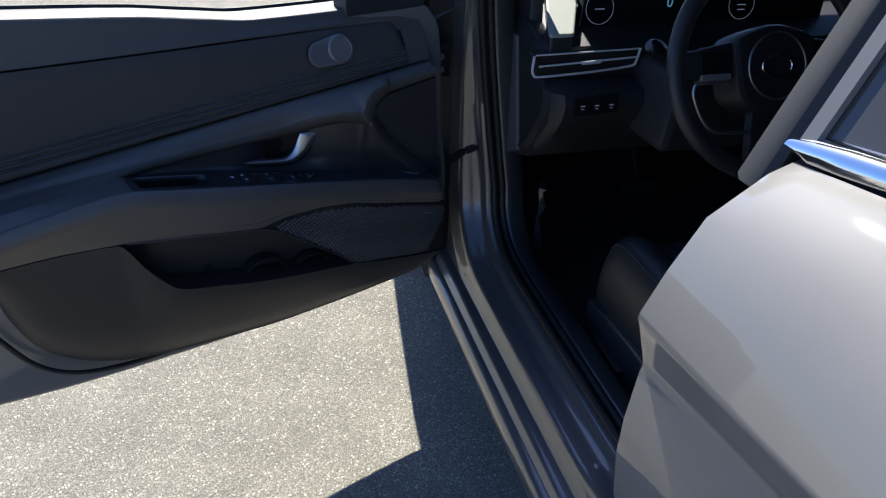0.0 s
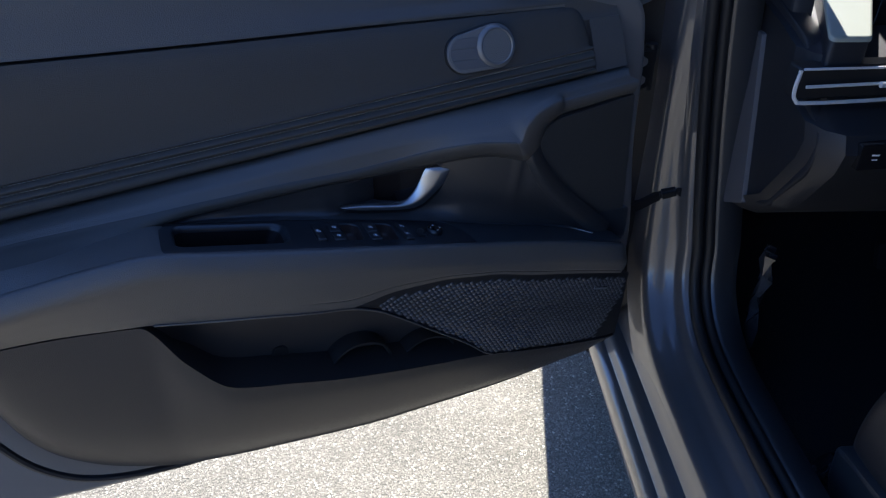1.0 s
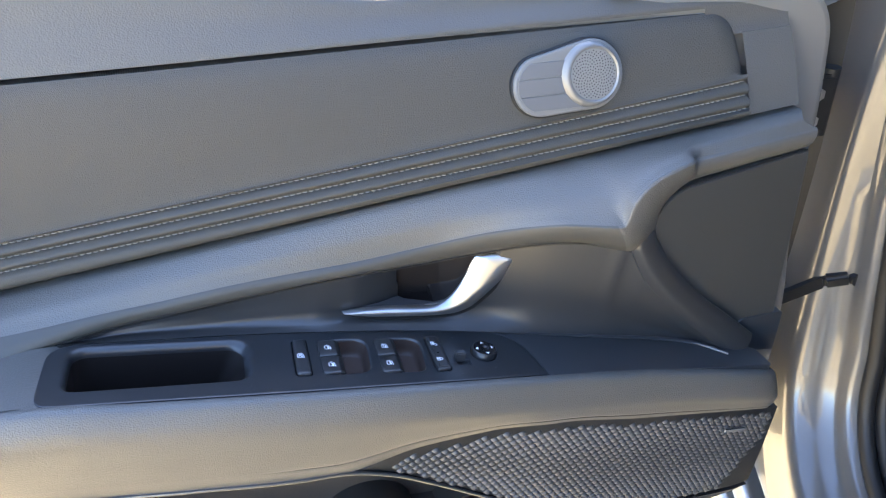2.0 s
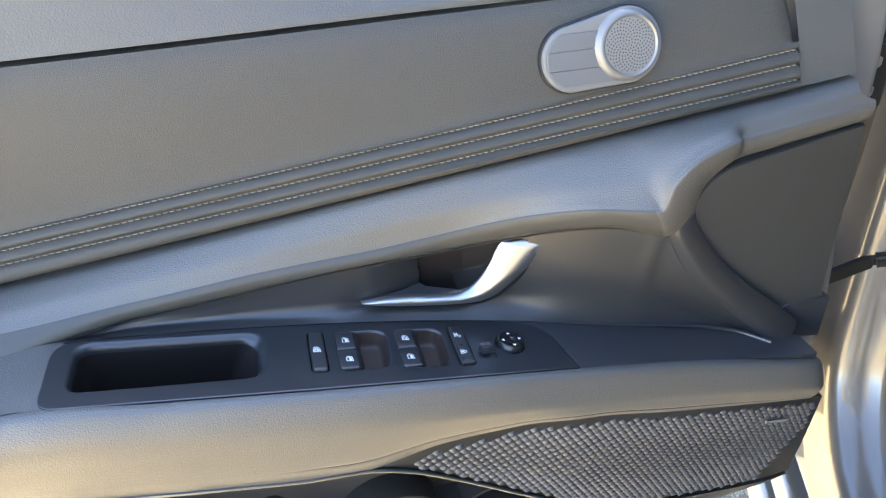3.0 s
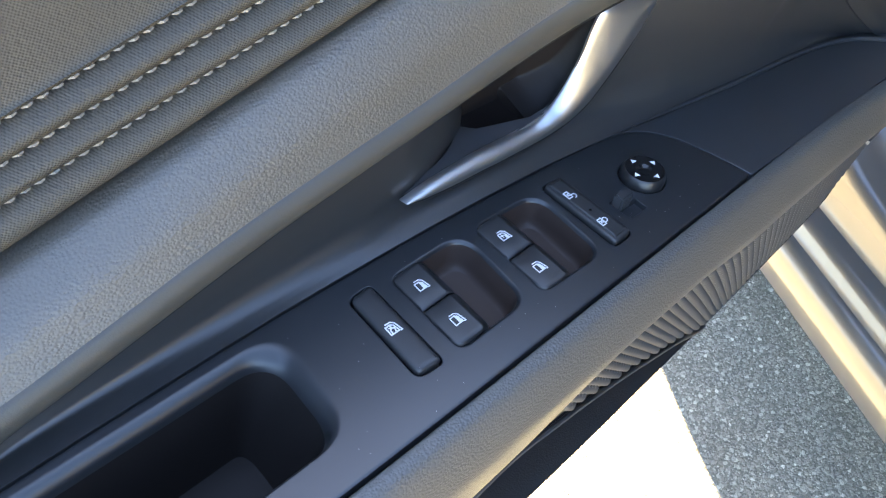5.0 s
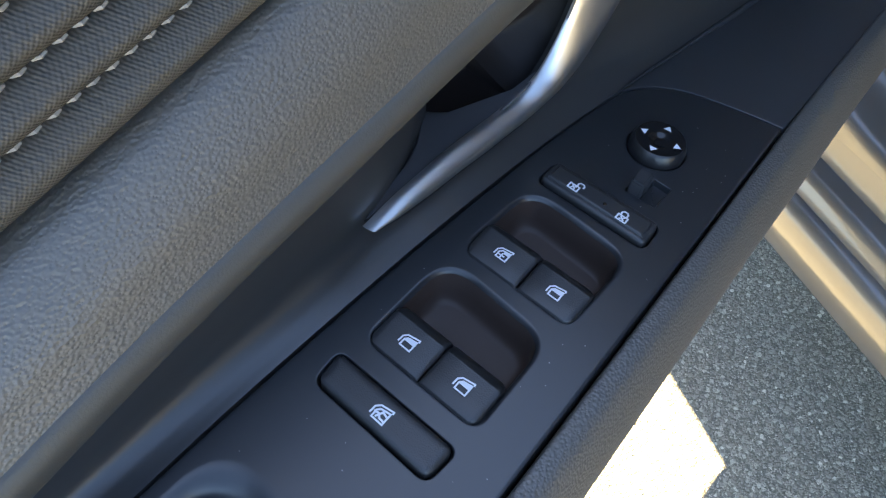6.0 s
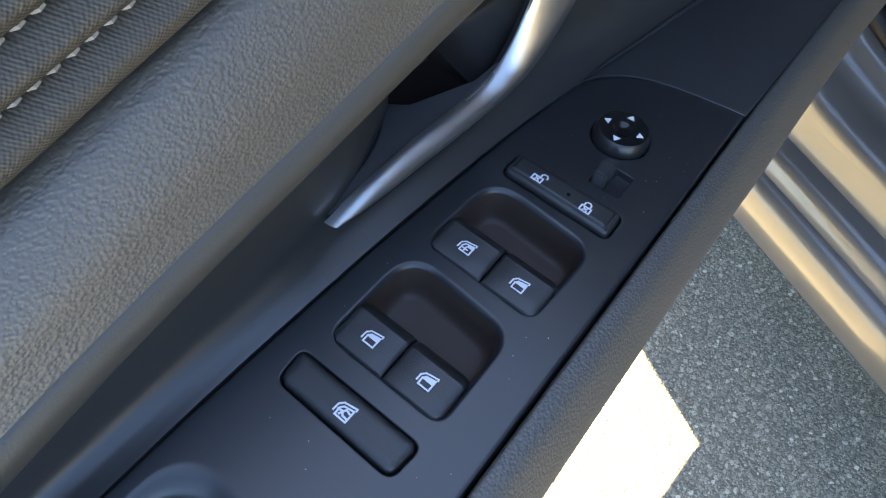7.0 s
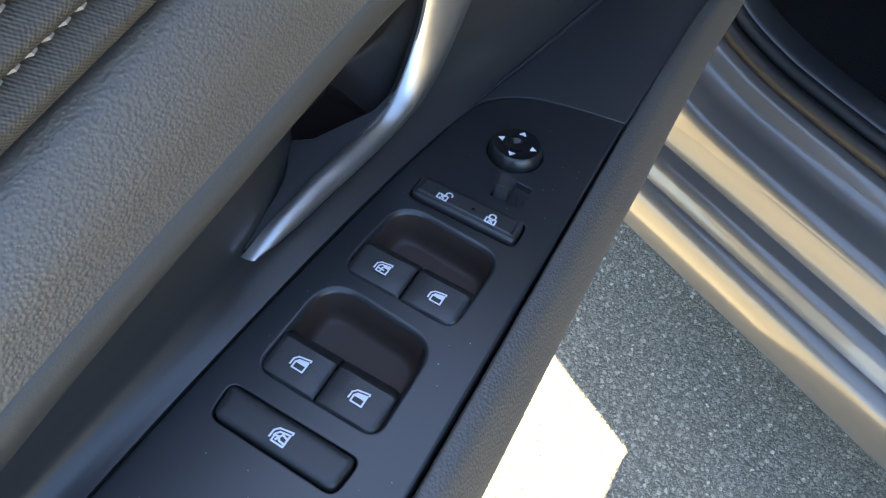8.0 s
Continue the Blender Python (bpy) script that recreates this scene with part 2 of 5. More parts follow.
GROOVE = line([(-0.45, 0.105, 0.918), (0.0, 0.085, 0.913), (0.46, 0.06, 0.914)])
SEAM = line([(-0.45, 0.100, 0.737), (0.0, 0.062, 0.785), (0.46, 0.022, 0.836)])
FRONT = line([(-0.45, -0.022, 0.712), (-0.3, -0.03, 0.735), (-0.2, -0.035, 0.7435), (-0.1, -0.038, 0.7245), (0.0, -0.04, 0.703), (0.1, -0.041, 0.6815), (0.2, -0.042, 0.66), (0.3, -0.045, 0.6385), (0.4, -0.05, 0.612), (0.46, -0.046, 0.592)])
POCKET_TOP = line([(-0.45, 0.005, 0.65), (-0.3, -0.015, 0.657), (-0.215, -0.03, 0.655), (-0.155, -0.036, 0.646), (-0.09, -0.044, 0.637), (-0.02, -0.048, 0.624), (0.02, -0.047, 0.616), (0.053, -0.048, 0.603), (0.09, -0.047, 0.577), (0.133, -0.046, 0.543), (0.18, -0.046, 0.507), (0.222, -0.046, 0.472), (0.3, -0.044, 0.452), (0.427, -0.04, 0.425), (0.46, -0.036, 0.42)])
GRILLE_TOP = line([(-0.45, 0.005, 0.65), (-0.3, -0.015, 0.657), (-0.215, -0.03, 0.655), (-0.155, -0.036, 0.646), (-0.09, -0.044, 0.637), (-0.02, -0.048, 0.624), (0.02, -0.047, 0.616), (0.08, -0.047, 0.623), (0.14, -0.05, 0.623), (0.2, -0.056, 0.617), (0.277, -0.055, 0.595), (0.356, -0.053, 0.573), (0.46, -0.046, 0.54)])
POCKET_LOW = line([(-0.45, 0.005, 0.65), (-0.3, -0.015, 0.657), (-0.215, -0.03, 0.655), (-0.176, -0.038, 0.596), (-0.132, -0.042, 0.547), (-0.06, -0.044, 0.527), (0.0, -0.045, 0.511), (0.1, -0.046, 0.492), (0.222, -0.046, 0.472), (0.3, -0.044, 0.452), (0.427, -0.04, 0.425), (0.46, -0.036, 0.42)])
BOTTOM = line([(-0.41, 0.05, 0.64), (-0.398, 0.046, 0.61), (-0.384, 0.042, 0.54), (-0.36, 0.038, 0.482), (-0.329, 0.034, 0.446), (-0.27, 0.028, 0.41), (-0.2, 0.02, 0.39), (-0.08, 0.01, 0.378), (0.1, 0.004, 0.364), (0.25, 0.0, 0.364), (0.4, 0.0, 0.37), (0.46, 0.01, 0.385)])


def moved(p, dy=0.0, dz=0.0, dx=0.0):
    return p + np.array((dx, dy, dz))


def between(a, b, t, dy=0.0, dz=0.0):
    return a * (1 - t) + b * t + np.array((0, dy, dz))


XS = np.linspace(-0.45, 0.455, 150)

# upper trim, from the belt groove up to the window slot
g = GROOVE(XS)
lift = np.stack([0 * XS, 0 * XS, smooth_at([-0.45, -0.29, -0.08, 0.03, 0.12, 0.29, 0.46], [0.078, 0.067, 0.052, 0.038, 0.028, 0.026, 0.029], XS)], -1)
part("upper_trim", loft([moved(g, 0.001, 0.002), moved(g, 0.002, 0.006), moved(g, 0.009, 0) + lift * 0.6, moved(g, 0.0125, 0) + lift * 0.95, moved(g, 0.0155, 0) + lift * 1.06, moved(g, 0.022, 0) + lift * 1.1, moved(g, 0.05, 0) + lift * 1.11, moved(g, 0.085, 0) + lift * 1.11]), UPPER, door, "dark grey soft vinyl belt trim")
bm = grid_mesh([moved(g, 0.084, 0.0) + lift * 1.11, moved(g, 0.086, 0.005) + lift * 1.11, moved(g, 0.089, 0.005) + lift * 1.11, moved(g, 0.091, -0.005) + lift * 1.11])
part("window_seal", bm, RUBBER, door, "black rubber strip along the window slot")
sail_of = lambda u, v, k: Vector((u, 0.100 - 0.055 * u - k, v))
part("mirror_sail", slab(sail_of, rounded([(0.292, 0.930), (0.470, 0.930), (0.474, 0.990), (0.40, 0.990), (0.292, 0.968)], [0.003, 0.003, 0.01, 0.02, 0.006]), 0.012, -0.03, 0.003), HARD, door, "black plastic cover at the foot of the door mirror")

# padded insert with three stitched pleats
xi = np.r_[np.linspace(-0.45, 0.375, 140), np.linspace(0.378, 0.405, 16)]
g, s = GROOVE(xi), SEAM(xi)
g[:, 2] -= 0.026 - np.sqrt(np.maximum(0, 0.026 ** 2 - np.maximum(0, xi - 0.379) ** 2))
rows = [moved(g, 0.001, -0.002), between(g, s, 0.1, -0.002), between(g, s, 0.3, -0.004), between(g, s, 0.5, -0.004)]
PLEATS = (0.034, 0.0235, 0.013)


def up_seam(x, dz, dy=0.0):
    """A line of the insert, dz above its lower seam."""
    a, b = GROOVE(x), SEAM(x)
    if dz > 0.008:
        dz = dz - 0.013 * (np.asarray(x) - 0.05)
    t = dz / (a[:, 2] - b[:, 2])
    return b + (a - b) * t[:, None] + np.array((0, dy, 0))


rows.append(up_seam(xi, 0.040, -0.0045))
for q in PLEATS:
    rows += [up_seam(xi, q + 0.0034, -0.0058), up_seam(xi, q + 0.0009, -0.0030), up_seam(xi, q, -0.0002), up_seam(xi, q - 0.0009, -0.0030), up_seam(xi, q - 0.0034, -0.0058), up_seam(xi, q - 0.0052, -0.0066)]
rows += [up_seam(xi, 0.0045, -0.0050), up_seam(xi, 0.0015, -0.001)]
part("insert", loft(rows, 4), INSERT, door, "dark grey knitted vinyl insert with stitched pleats")
for q in PLEATS:
    bm = bmesh.new()
    xs = np.arange(-0.449, 0.404, 0.0048)
    p0, p1 = up_seam(xs, q + 0.0003, -0.0016), up_seam(xs + 0.0034, q - 0.0002, -0.0016)
    for p, r in zip(p0, p1):
        m = (p + r) / 2 + np.array((0, -0.0010, 0))
        sweep([p + np.array((0, 0.0008, 0)), p * 0.8 + m * 0.2 + np.array((0, -0.0002, 0)), m, r * 0.8 + m * 0.2 + np.array((0, -0.0002, 0)), r + np.array((0, 0.0008, 0))], circle(0.00046, 5), bm)
    tagged(part("stitching", bm, THREAD, door, "pale grey contrast stitching"), kind="stuff")
xe = np.linspace(0.408, 0.455, 12)
g, s = GROOVE(xe), SEAM(xe)
part("end_cap", loft([between(g, s, 0.22, 0.001), between(g, s, 0.6, -0.001), between(g, s, 0.98, 0)]), UPPER, door)
xe = np.linspace(0.374, 0.455, 24)
g, s = GROOVE(xe), SEAM(xe)
part("belt_end", loft([moved(g, 0.001, 0.003), between(g, s, 0.12, 0.003), between(g, s, 0.23, 0.002)]), UPPER, door)

# shoulder roll that carries the armrest, with its lobed front end
crest = [(-0.45, 0.03, 0.737), (-0.30, 0.036, 0.748), (-0.20, 0.036, 0.750), (-0.11, 0.0410, 0.7505), (-0.03, 0.0415, 0.7530), (0.045, 0.0395, 0.7535), (0.11, 0.0345, 0.7585), (0.165, 0.0215, 0.7680), (0.225, -0.006, 0.7775), (0.262, -0.0215, 0.777), (0.272, -0.0205, 0.796), (0.292, -0.018, 0.811), (0.326, -0.014, 0.819), (0.340, -0.003, 0.814), (0.39, -0.003, 0.818), (0.455, -0.003, 0.823)]
lip = [(-0.45, -0.005, 0.73), (-0.30, 0.0, 0.742), (-0.195, 0.026, 0.7385), (-0.11, 0.0445, 0.7355), (-0.034, 0.0445, 0.7375), (0.043, 0.0415, 0.7405), (0.11, 0.0405, 0.7390), (0.16, 0.0320, 0.7440), (0.235, 0.0060, 0.7530), (0.281, -0.011, 0.7445), (0.302, -0.008, 0.757), (0.309, -0.004, 0.775), (0.328, 0.0, 0.790), (0.342, 0.002, 0.794), (0.38, 0.002, 0.798), (0.45, 0.001, 0.805)]
sx = (-0.45, -0.3, -0.2, -0.11, -0.03, 0.045, 0.12, 0.185, 0.225, 0.25, 0.268, 0.295, 0.328, 0.342, 0.39, 0.455)
n = 240
top, cr, lp = moved(SEAM(spline([(v,) for v in sx], n)[:, 0]), 0, -0.002), spline(crest, n), spline(lip, n)
wide = np.exp(-(np.arange(-30, 31) / 13.0) ** 2)
calm = np.stack([np.convolve(np.pad(cr[:, k], 30, mode="edge"), wide / wide.sum(), "valid") for k in range(3)], -1)
part("shoulder_trim", loft([top, between(top, calm, 0.25, -0.001, 0.004), between(top, calm, 0.65, -0.001, 0.0055), between(top, cr * 0.5 + calm * 0.5, 0.86, 0.0, 0.003), between(top, cr, 0.95, 0.0, 0.0012), cr], 5, last_dir=(0, 0.3, -0.9)), SOFT, door, "dark grey grained soft-touch shoulder trim")
LIP = material("lip_plastic", (0.062, 0.059, 0.052), 0.5, ior=1.45, grain=0.2, scale=1500, distance=0.0003)
turn_at = int(np.argmax(cr[:, 0] > 0.258))
for name, stretch_, mat, label in (("shoulder_lip", slice(0, turn_at + 1), LIP, "smooth dark lip under the shoulder trim"), ("shoulder_lobe", slice(turn_at, None), SOFT, "lobed soft-touch end of the shoulder trim")):
    c, l_ = cr[stretch_], lp[stretch_]
    part(name, loft([moved(c, 0.0010, 0.0012), between(c, l_, 0.05, -0.0013, 0.0003), between(c, l_, 0.3, -0.0038, 0.0), between(c, l_, 0.65, -0.0038, -0.0005), between(c, l_, 0.94, -0.0004, 0.0), l_], 5), mat, door, label)

# handle panel between shoulder and switch plate
hp_top = [(-0.172, 0.0335, 0.733), (-0.11, 0.0465, 0.7345), (-0.034, 0.0462, 0.7362), (0.043, 0.0432, 0.7390), (0.11, 0.0422, 0.7375), (0.16, 0.0342, 0.7425), (0.235, 0.0085, 0.7510), (0.2650, -0.0020, 0.7500), (0.281, -0.0085, 0.749), (0.300, -0.008, 0.711), (0.332, -0.010, 0.672), (0.373, -0.017, 0.632), (0.398, -0.027, 0.609)]
hp_low = [pl(u, v)[:] for u, v in ((-0.17, 0.031), (-0.11, 0.033), (-0.034, 0.034), (0.043, 0.032), (0.11, 0.0278), (0.16, 0.0222), (0.235, 0.0112), (0.263, 0.0070), (0.285, 0.004), (0.31, 0.001), (0.34, -0.004), (0.37, -0.013), (0.396, -0.032))]
n = 640
ht, hl = spline(hp_top, n), spline(hp_low, n)
grip_up = line([(0.04, 0, 0.706), (0.08, 0, 0.702), (0.10, 0, 0.698), (0.13, 0, 0.694), (0.148, 0, 0.700), (0.157, 0, 0.711), (0.165, 0, 0.726), (0.172, 0, 0.735), (0.2, 0, 0.738)])
hollow = smooth_at((-0.3, 0.02, 0.06, 0.165, 0.215, 0.45), (0, 0, 1, 1, 0, 0), ht[:, 0])[:, None] * np.array((0, 1, 0))
bm = loft([ht, between(ht, hl, 0.3, 0.004, -0.001), between(ht, hl, 0.5, 0.006, -0.002) + hollow * 0.001, between(ht, hl, 0.65, 0.0072, -0.003) + hollow * 0.003, between(ht, hl, 0.75, 0.0068, -0.0033) + hollow * 0.0046, between(ht, hl, 0.85, 0.005, -0.0026) + hollow * 0.0046, between(ht, hl, 0.93, 0.0026, -0.0014) + hollow * 0.0022, hl], 14, last_dir=(0, 0, -1))
for v in bm.verts:
    x, z = v.co.x, v.co.z
    if 0.05 < x < 0.192 and z > grip_up(x)[2] - 0.006:
        edge = min(1, (z - grip_up(x)[2] + 0.006) / (0.004 if x < 0.125 else 0.012)) * min(1, max(0, (np.interp(x, ht[:, 0], ht[:, 2]) - 0.001 - z) / 0.003))
        v.co.y += edge * (0.017 * max(0, (x - 0.05) / 0.046) ** 1.5 if x < 0.0966 else 0.023 * min(1, max(0, (0.180 - x) / 0.045)) ** 0.8)
# the panel's faces in the hollow take a darker material, shade put into colour
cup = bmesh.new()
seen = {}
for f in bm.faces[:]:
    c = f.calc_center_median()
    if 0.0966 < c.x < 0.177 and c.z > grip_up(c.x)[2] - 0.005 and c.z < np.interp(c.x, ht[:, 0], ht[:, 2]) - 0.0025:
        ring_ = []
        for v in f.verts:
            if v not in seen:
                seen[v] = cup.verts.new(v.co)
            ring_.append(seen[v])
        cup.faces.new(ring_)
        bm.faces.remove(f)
part("finger_cup", cup, material("finger_cup_shade", (0.016, 0.012, 0.011), 0.55, ior=1.3), door, "hollow behind the door handle, its shade put into a brown-black colour")
SMOOTH_PANEL = material("handle_panel_plastic", (0.028, 0.028, 0.029), 0.36, ior=1.7, grain=0.12, scale=2000, distance=0.0002)
part("handle_panel", bm, SMOOTH_PANEL, door, "smooth dark grey plastic handle panel")
# raised bead where the panel meets the armrest trim
edge = np.array([p for p in hl if 0.17 < p[0] < 0.388]) + np.array((0, -0.0006, 0.0006))
part("panel_bead", sweep(edge, circle(0.0016, 8), scale=np.interp(edge[:, 0], (0.17, 0.26, 0.388), (0.25, 0.9, 1.0))), HARD, door)
xs = np.linspace(-0.172, 0.281, 120)
lk = np.array(lip)[2:10]
gap_line = np.stack([xs, smooth_at(lk[:, 0], lk[:, 1], xs) + 0.0002, smooth_at(lk[:, 0], lk[:, 2], xs) - 0.0007], -1)
part("panel_gap", sweep(gap_line, circle(0.0010, 6), up=(0, 1, 0)), BLACK, door)

# switch plate and the trim in front of it
plate_loop = rounded([(-0.180, -0.036), (0.0, -0.0395), (0.2, -0.0415), (0.1972, -0.018), (0.1918, 0.004), (0.1765, 0.0192), (0.150, 0.0232), (0.12, 0.0265), (0.043, 0.0315), (-0.034, 0.0335), (-0.11, 0.0325), (-0.176, 0.030)], [0.012, 0.01, 0.002, 0.012, 0.012, 0.013, 0.012, 0.02, 0.02, 0.02, 0.02, 0.018])
HOLES = [
    (rounded([(-0.166, -0.0228), (-0.036, -0.0228), (-0.031, 0.0288), (-0.164, 0.0282)], [0.012, 0.016, 0.018, 0.014], 8), 0.05, 0.006),
    (rounded([(-0.0066, -0.0222), (0.0072, -0.0235), (0.0094, 0.0240), (-0.0040, 0.0226)], 0.0042, 7), 0.007, 0.0005),
    (rounded([(0.0140, -0.0238), (0.0538, -0.0238), (0.0595, 0.0214), (0.0162, 0.0214)], [0.0064, 0.011, 0.015, 0.0068], 8), 0.015, 0.0016),
    (rounded([(0.0605, -0.0254), (0.0994, -0.0276), (0.1046, 0.0182), (0.0642, 0.0203)], [0.0064, 0.011, 0.014, 0.0068], 8), 0.015, 0.0016),
    (rounded([(0.1046, -0.0287), (0.1192, -0.0286), (0.1208, 0.0178), (0.1068, 0.0182)], 0.0042, 7), 0.007, 0.0005),
    (rounded([(0.1252, -0.0222), (0.1380, -0.0226), (0.1386, -0.0150), (0.1346, -0.0148), (0.1346, -0.0092), (0.1254, -0.0090)], 0.0006, 2), 0.0026, 0.0003),
    ([(0.1538 + x, -0.0078 + y) for x, y in circle(0.0124, 40)], 0.006, 0.0008),
]
bm = bmesh.new()
vo = [bm.verts.new(pl(u, v, 0)) for u, v in shrink(plate_loop, 0.0014)]
va = [bm.verts.new(pl(u, v, 0)) for u, v in shrink(plate_loop, 0.0010)]
vb = [bm.verts.new(pl(u, v, -0.0003)) for u, v in shrink(plate_loop, 0.0003)]
v1 = [bm.verts.new(pl(u, v, -0.0010)) for u, v in plate_loop]
v2 = [bm.verts.new(pl(u, v, -0.008)) for u, v in plate_loop]
loops, liners = [vo], []
for a, b in ((vo, va), (va, vb), (vb, v1), (v1, v2)):
    for j in range(len(a)):
        bm.faces.new((a[j], b[j], b[(j + 1) % len(a)], a[(j + 1) % len(a)]))
for lp, depth, r in HOLES:
    lean = 0.1 if depth < 0.03 else 0.03
    rings = [(shrink(lp, -0.0004), 0), (lp, 0), (shrink(lp, 0.3 * r), -0.08 * r), (shrink(lp, 0.7 * r), -0.35 * r), (shrink(lp, r), -r), (shrink(lp, r + lean * depth), -0.8 * depth), (shrink(lp, r + 2 * lean * depth), -depth)]
    if 0.01 < depth < 0.03:
        rings = rings[:5] + [(shrink(lp, r + d), -depth * k) for d, k in ((0.0004, 0.5), (0.0008, 0.72), (0.0016, 0.88), (0.0026, 0.96), (0.0034, 0.99), (0.0042, 1.0))]
    cut = 4
    if depth > 0.03:
        # a broad fillet at its back and towards the switches
        inner = rounded([(-0.162, -0.0212), (-0.040, -0.0212), (-0.037, 0.0235), (-0.160, 0.0235)], [0.010, 0.014, 0.016, 0.012], 8)
        blend = lambda a: [(p[0] * (1 - a) + q[0] * a, p[1] * (1 - a) + q[1] * a) for p, q in zip(lp, inner)]
        rings = rings[:1] + [(blend(a), -0.007 * (1 - math.sqrt(1 - a * a))) for a in (0, 0.25, 0.5, 0.75, 0.92, 1.0)] + [(shrink(inner, 0.0015), -0.04), (shrink(inner, 0.004), -0.05)]
        cut = 6
    # the pull pocket runs out in a scoop towards the switches
    slope_ = lambda u, k: u + (0.35 * k * max(0, (u + 0.075) / 0.035) if depth > 0.03 else 0)
    vs = [[bm.verts.new(pl(slope_(u, k), v, k)) for u, v in q] for q, k in rings]
    loops.append(vs[0])
    if depth > 0.01:
        liners.append([[v.co.copy() for v in ring_] for ring_ in vs[cut:]])
        for ring_ in vs[cut + 1:]:
            for v in ring_:
                bm.verts.remove(v)
        vs = vs[:cut + 1]
    for a, b in zip(vs, vs[1:]):
        for j in range(len(a)):
            bm.faces.new((a[j], b[j], b[(j + 1) % len(a)], a[(j + 1) % len(a)]))
    if depth < 0.01:
        bm.faces.new(vs[-1])
fill(bm, *loops)
bmesh.ops.recalc_face_normals(bm, faces=bm.faces)
plate = part("switch_plate", bm, PLATE, door, "satin black switch plate with a pull pocket")
# brown of the switch recesses holds the warm light reflected into them
LINER = material("recess_warm_bounce", (0.062, 0.043, 0.036), 0.42, ior=1.35, grain=0.1, scale=2000, distance=0.0002)
PULL_LINER = material("pull_pocket_plastic", (0.016, 0.013, 0.012), 0.5, ior=1.3, grain=0.1, scale=2000, distance=0.0002)
for lp, label in zip(liners, ("matt black lining of the pull pocket", "rounded recess before the switches, warm reflected light put into its brown", "rounded recess before the switches, warm reflected light put into its brown")):
    part("recess", ring_skin(lp, cap_last=True), PULL_LINER if "pull" in label else LINER, plate, label)
trim_loop = rounded([(0.2010, -0.0420), (0.3, -0.0460), (0.434, -0.0520), (0.434, -0.026), (0.392, -0.014), (0.35, -0.007), (0.285, 0.003), (0.196, 0.0165), (0.150, 0.0240), (0.1772, 0.0202), (0.1928, 0.0046), (0.1982, -0.018)], [0.001, 0.01, 0.004, 0.004, 0.01, 0.02, 0.02, 0.02, 0.0005, 0.012, 0.012, 0.012])
part("armrest_trim", slab(pl, trim_loop, -0.0004, -0.006), HARD, door)

# rear end of the armrest, its padded front and the lower panel
xr = np.linspace(-0.45, -0.165, 50)
lr = line([(-0.45, -0.005, 0.73), (-0.30, 0.0, 0.742), (-0.195, 0.028, 0.742), (-0.18, 0.0315, 0.7412), (-0.165, 0.032, 0.736)])(xr)
fr = FRONT(xr) - np.stack([0 * xr, 0 * xr, smooth_at([-0.45, -0.19, -0.165], [0, 0, 0.003], xr)], -1)
part("armrest_end", loft([lr, between(lr, fr, 0.5, 0, 0.0005), fr], last_dir=(0, 0, -1)), SOFT, door)
XA = np.linspace(-0.45, 0.436, 150)
a, c = FRONT(XA), GRILLE_TOP(XA)
for k, w in ((-1, 1.0), (-2, 0.45), (-3, 0.12)):
    a[k] += np.array((0, 0.008, -0.006)) * w
crease = smooth_at((-0.45, -0.06, 0.03, 0.46), (-0.0014, -0.0014, 0.0016, 0.0016), XA)[:, None] * np.array((0, 1, 0))
part("armrest_pad", loft([moved(a, -0.0006, -0.0014), moved(a, -0.0022, 0.0006), moved(a, -0.009, -0.002), moved(a, -0.0165, -0.02), between(moved(a, -0.0165, -0.02), c, 0.40, -0.002), between(moved(a, -0.0165, -0.02), c, 0.735, -0.0016), between(moved(a, -0.0165, -0.02), c, 0.765) + crease, between(moved(a, -0.0165, -0.02), c, 0.795, -0.0012), c], 5, first_dir=(0, 0.02, -1)), SOFT, door, "dark grey padded armrest front")
xg = np.linspace(0.022, 0.455, 90)
c, d = GRILLE_TOP(xg), POCKET_TOP(xg)
part("speaker_grille", loft([moved(c, 0.002, -0.001), between(c, d, 0.5, 0.001), moved(d, 0.002, 0.001)], 4), BLACK, door, "black perforated speaker grille")
XL = np.linspace(-0.405, 0.452, 150)
e, f = POCKET_LOW(XL), BOTTOM(XL)
part("lower_panel", loft([moved(e, 0, -0.002), between(e, f, 0.25, -0.006), between(e, f, 0.7, -0.008), between(e, f, 0.95, -0.002), f, moved(f, 0.03, 0.004)], 5), material("lower_panel_plastic", (0.031, 0.029, 0.028), 0.46, grain=0.7, scale=1150, kind="cells", distance=0.0004), door, "dark grey hard lower door panel")
xp = np.linspace(-0.214, 0.221, 80)
d, e = POCKET_TOP(xp), POCKET_LOW(xp)
deep = smooth_at([-0.214, -0.15, 0.18, 0.221], [0.005, 0.06, 0.06, 0.005], xp)[:, None] * np.array((0, 1, 0))
part("map_pocket", loft([moved(d, 0.001), d + deep * 0.9 + np.array((0, 0, 0.0)), between(d, e, 0.5) + deep, e + deep, moved(e, 0.001, -0.001)], 3, 0, bend=False), material("pocket_plastic", (0.035, 0.032, 0.030), 0.5, grain=0.3, scale=900), door, "open map pocket in the lower door")

# front recessed panel and the ridge beside it
ridge_l = [(0.279, -0.004, 0.754), (0.2825, -0.0095, 0.744), (0.299, -0.009, 0.711), (0.331, -0.011, 0.672), (0.372, -0.018, 0.632), (0.398, -0.028, 0.608)]
ridge_r = [(0.303, -0.003, 0.768), (0.306, -0.008, 0.752), (0.325, -0.010, 0.72), (0.366, -0.010, 0.675), (0.40, -0.012, 0.645), (0.43, -0.014, 0.618)]
rl, rr_ = spline(ridge_l, 40), spline(ridge_r, 40)
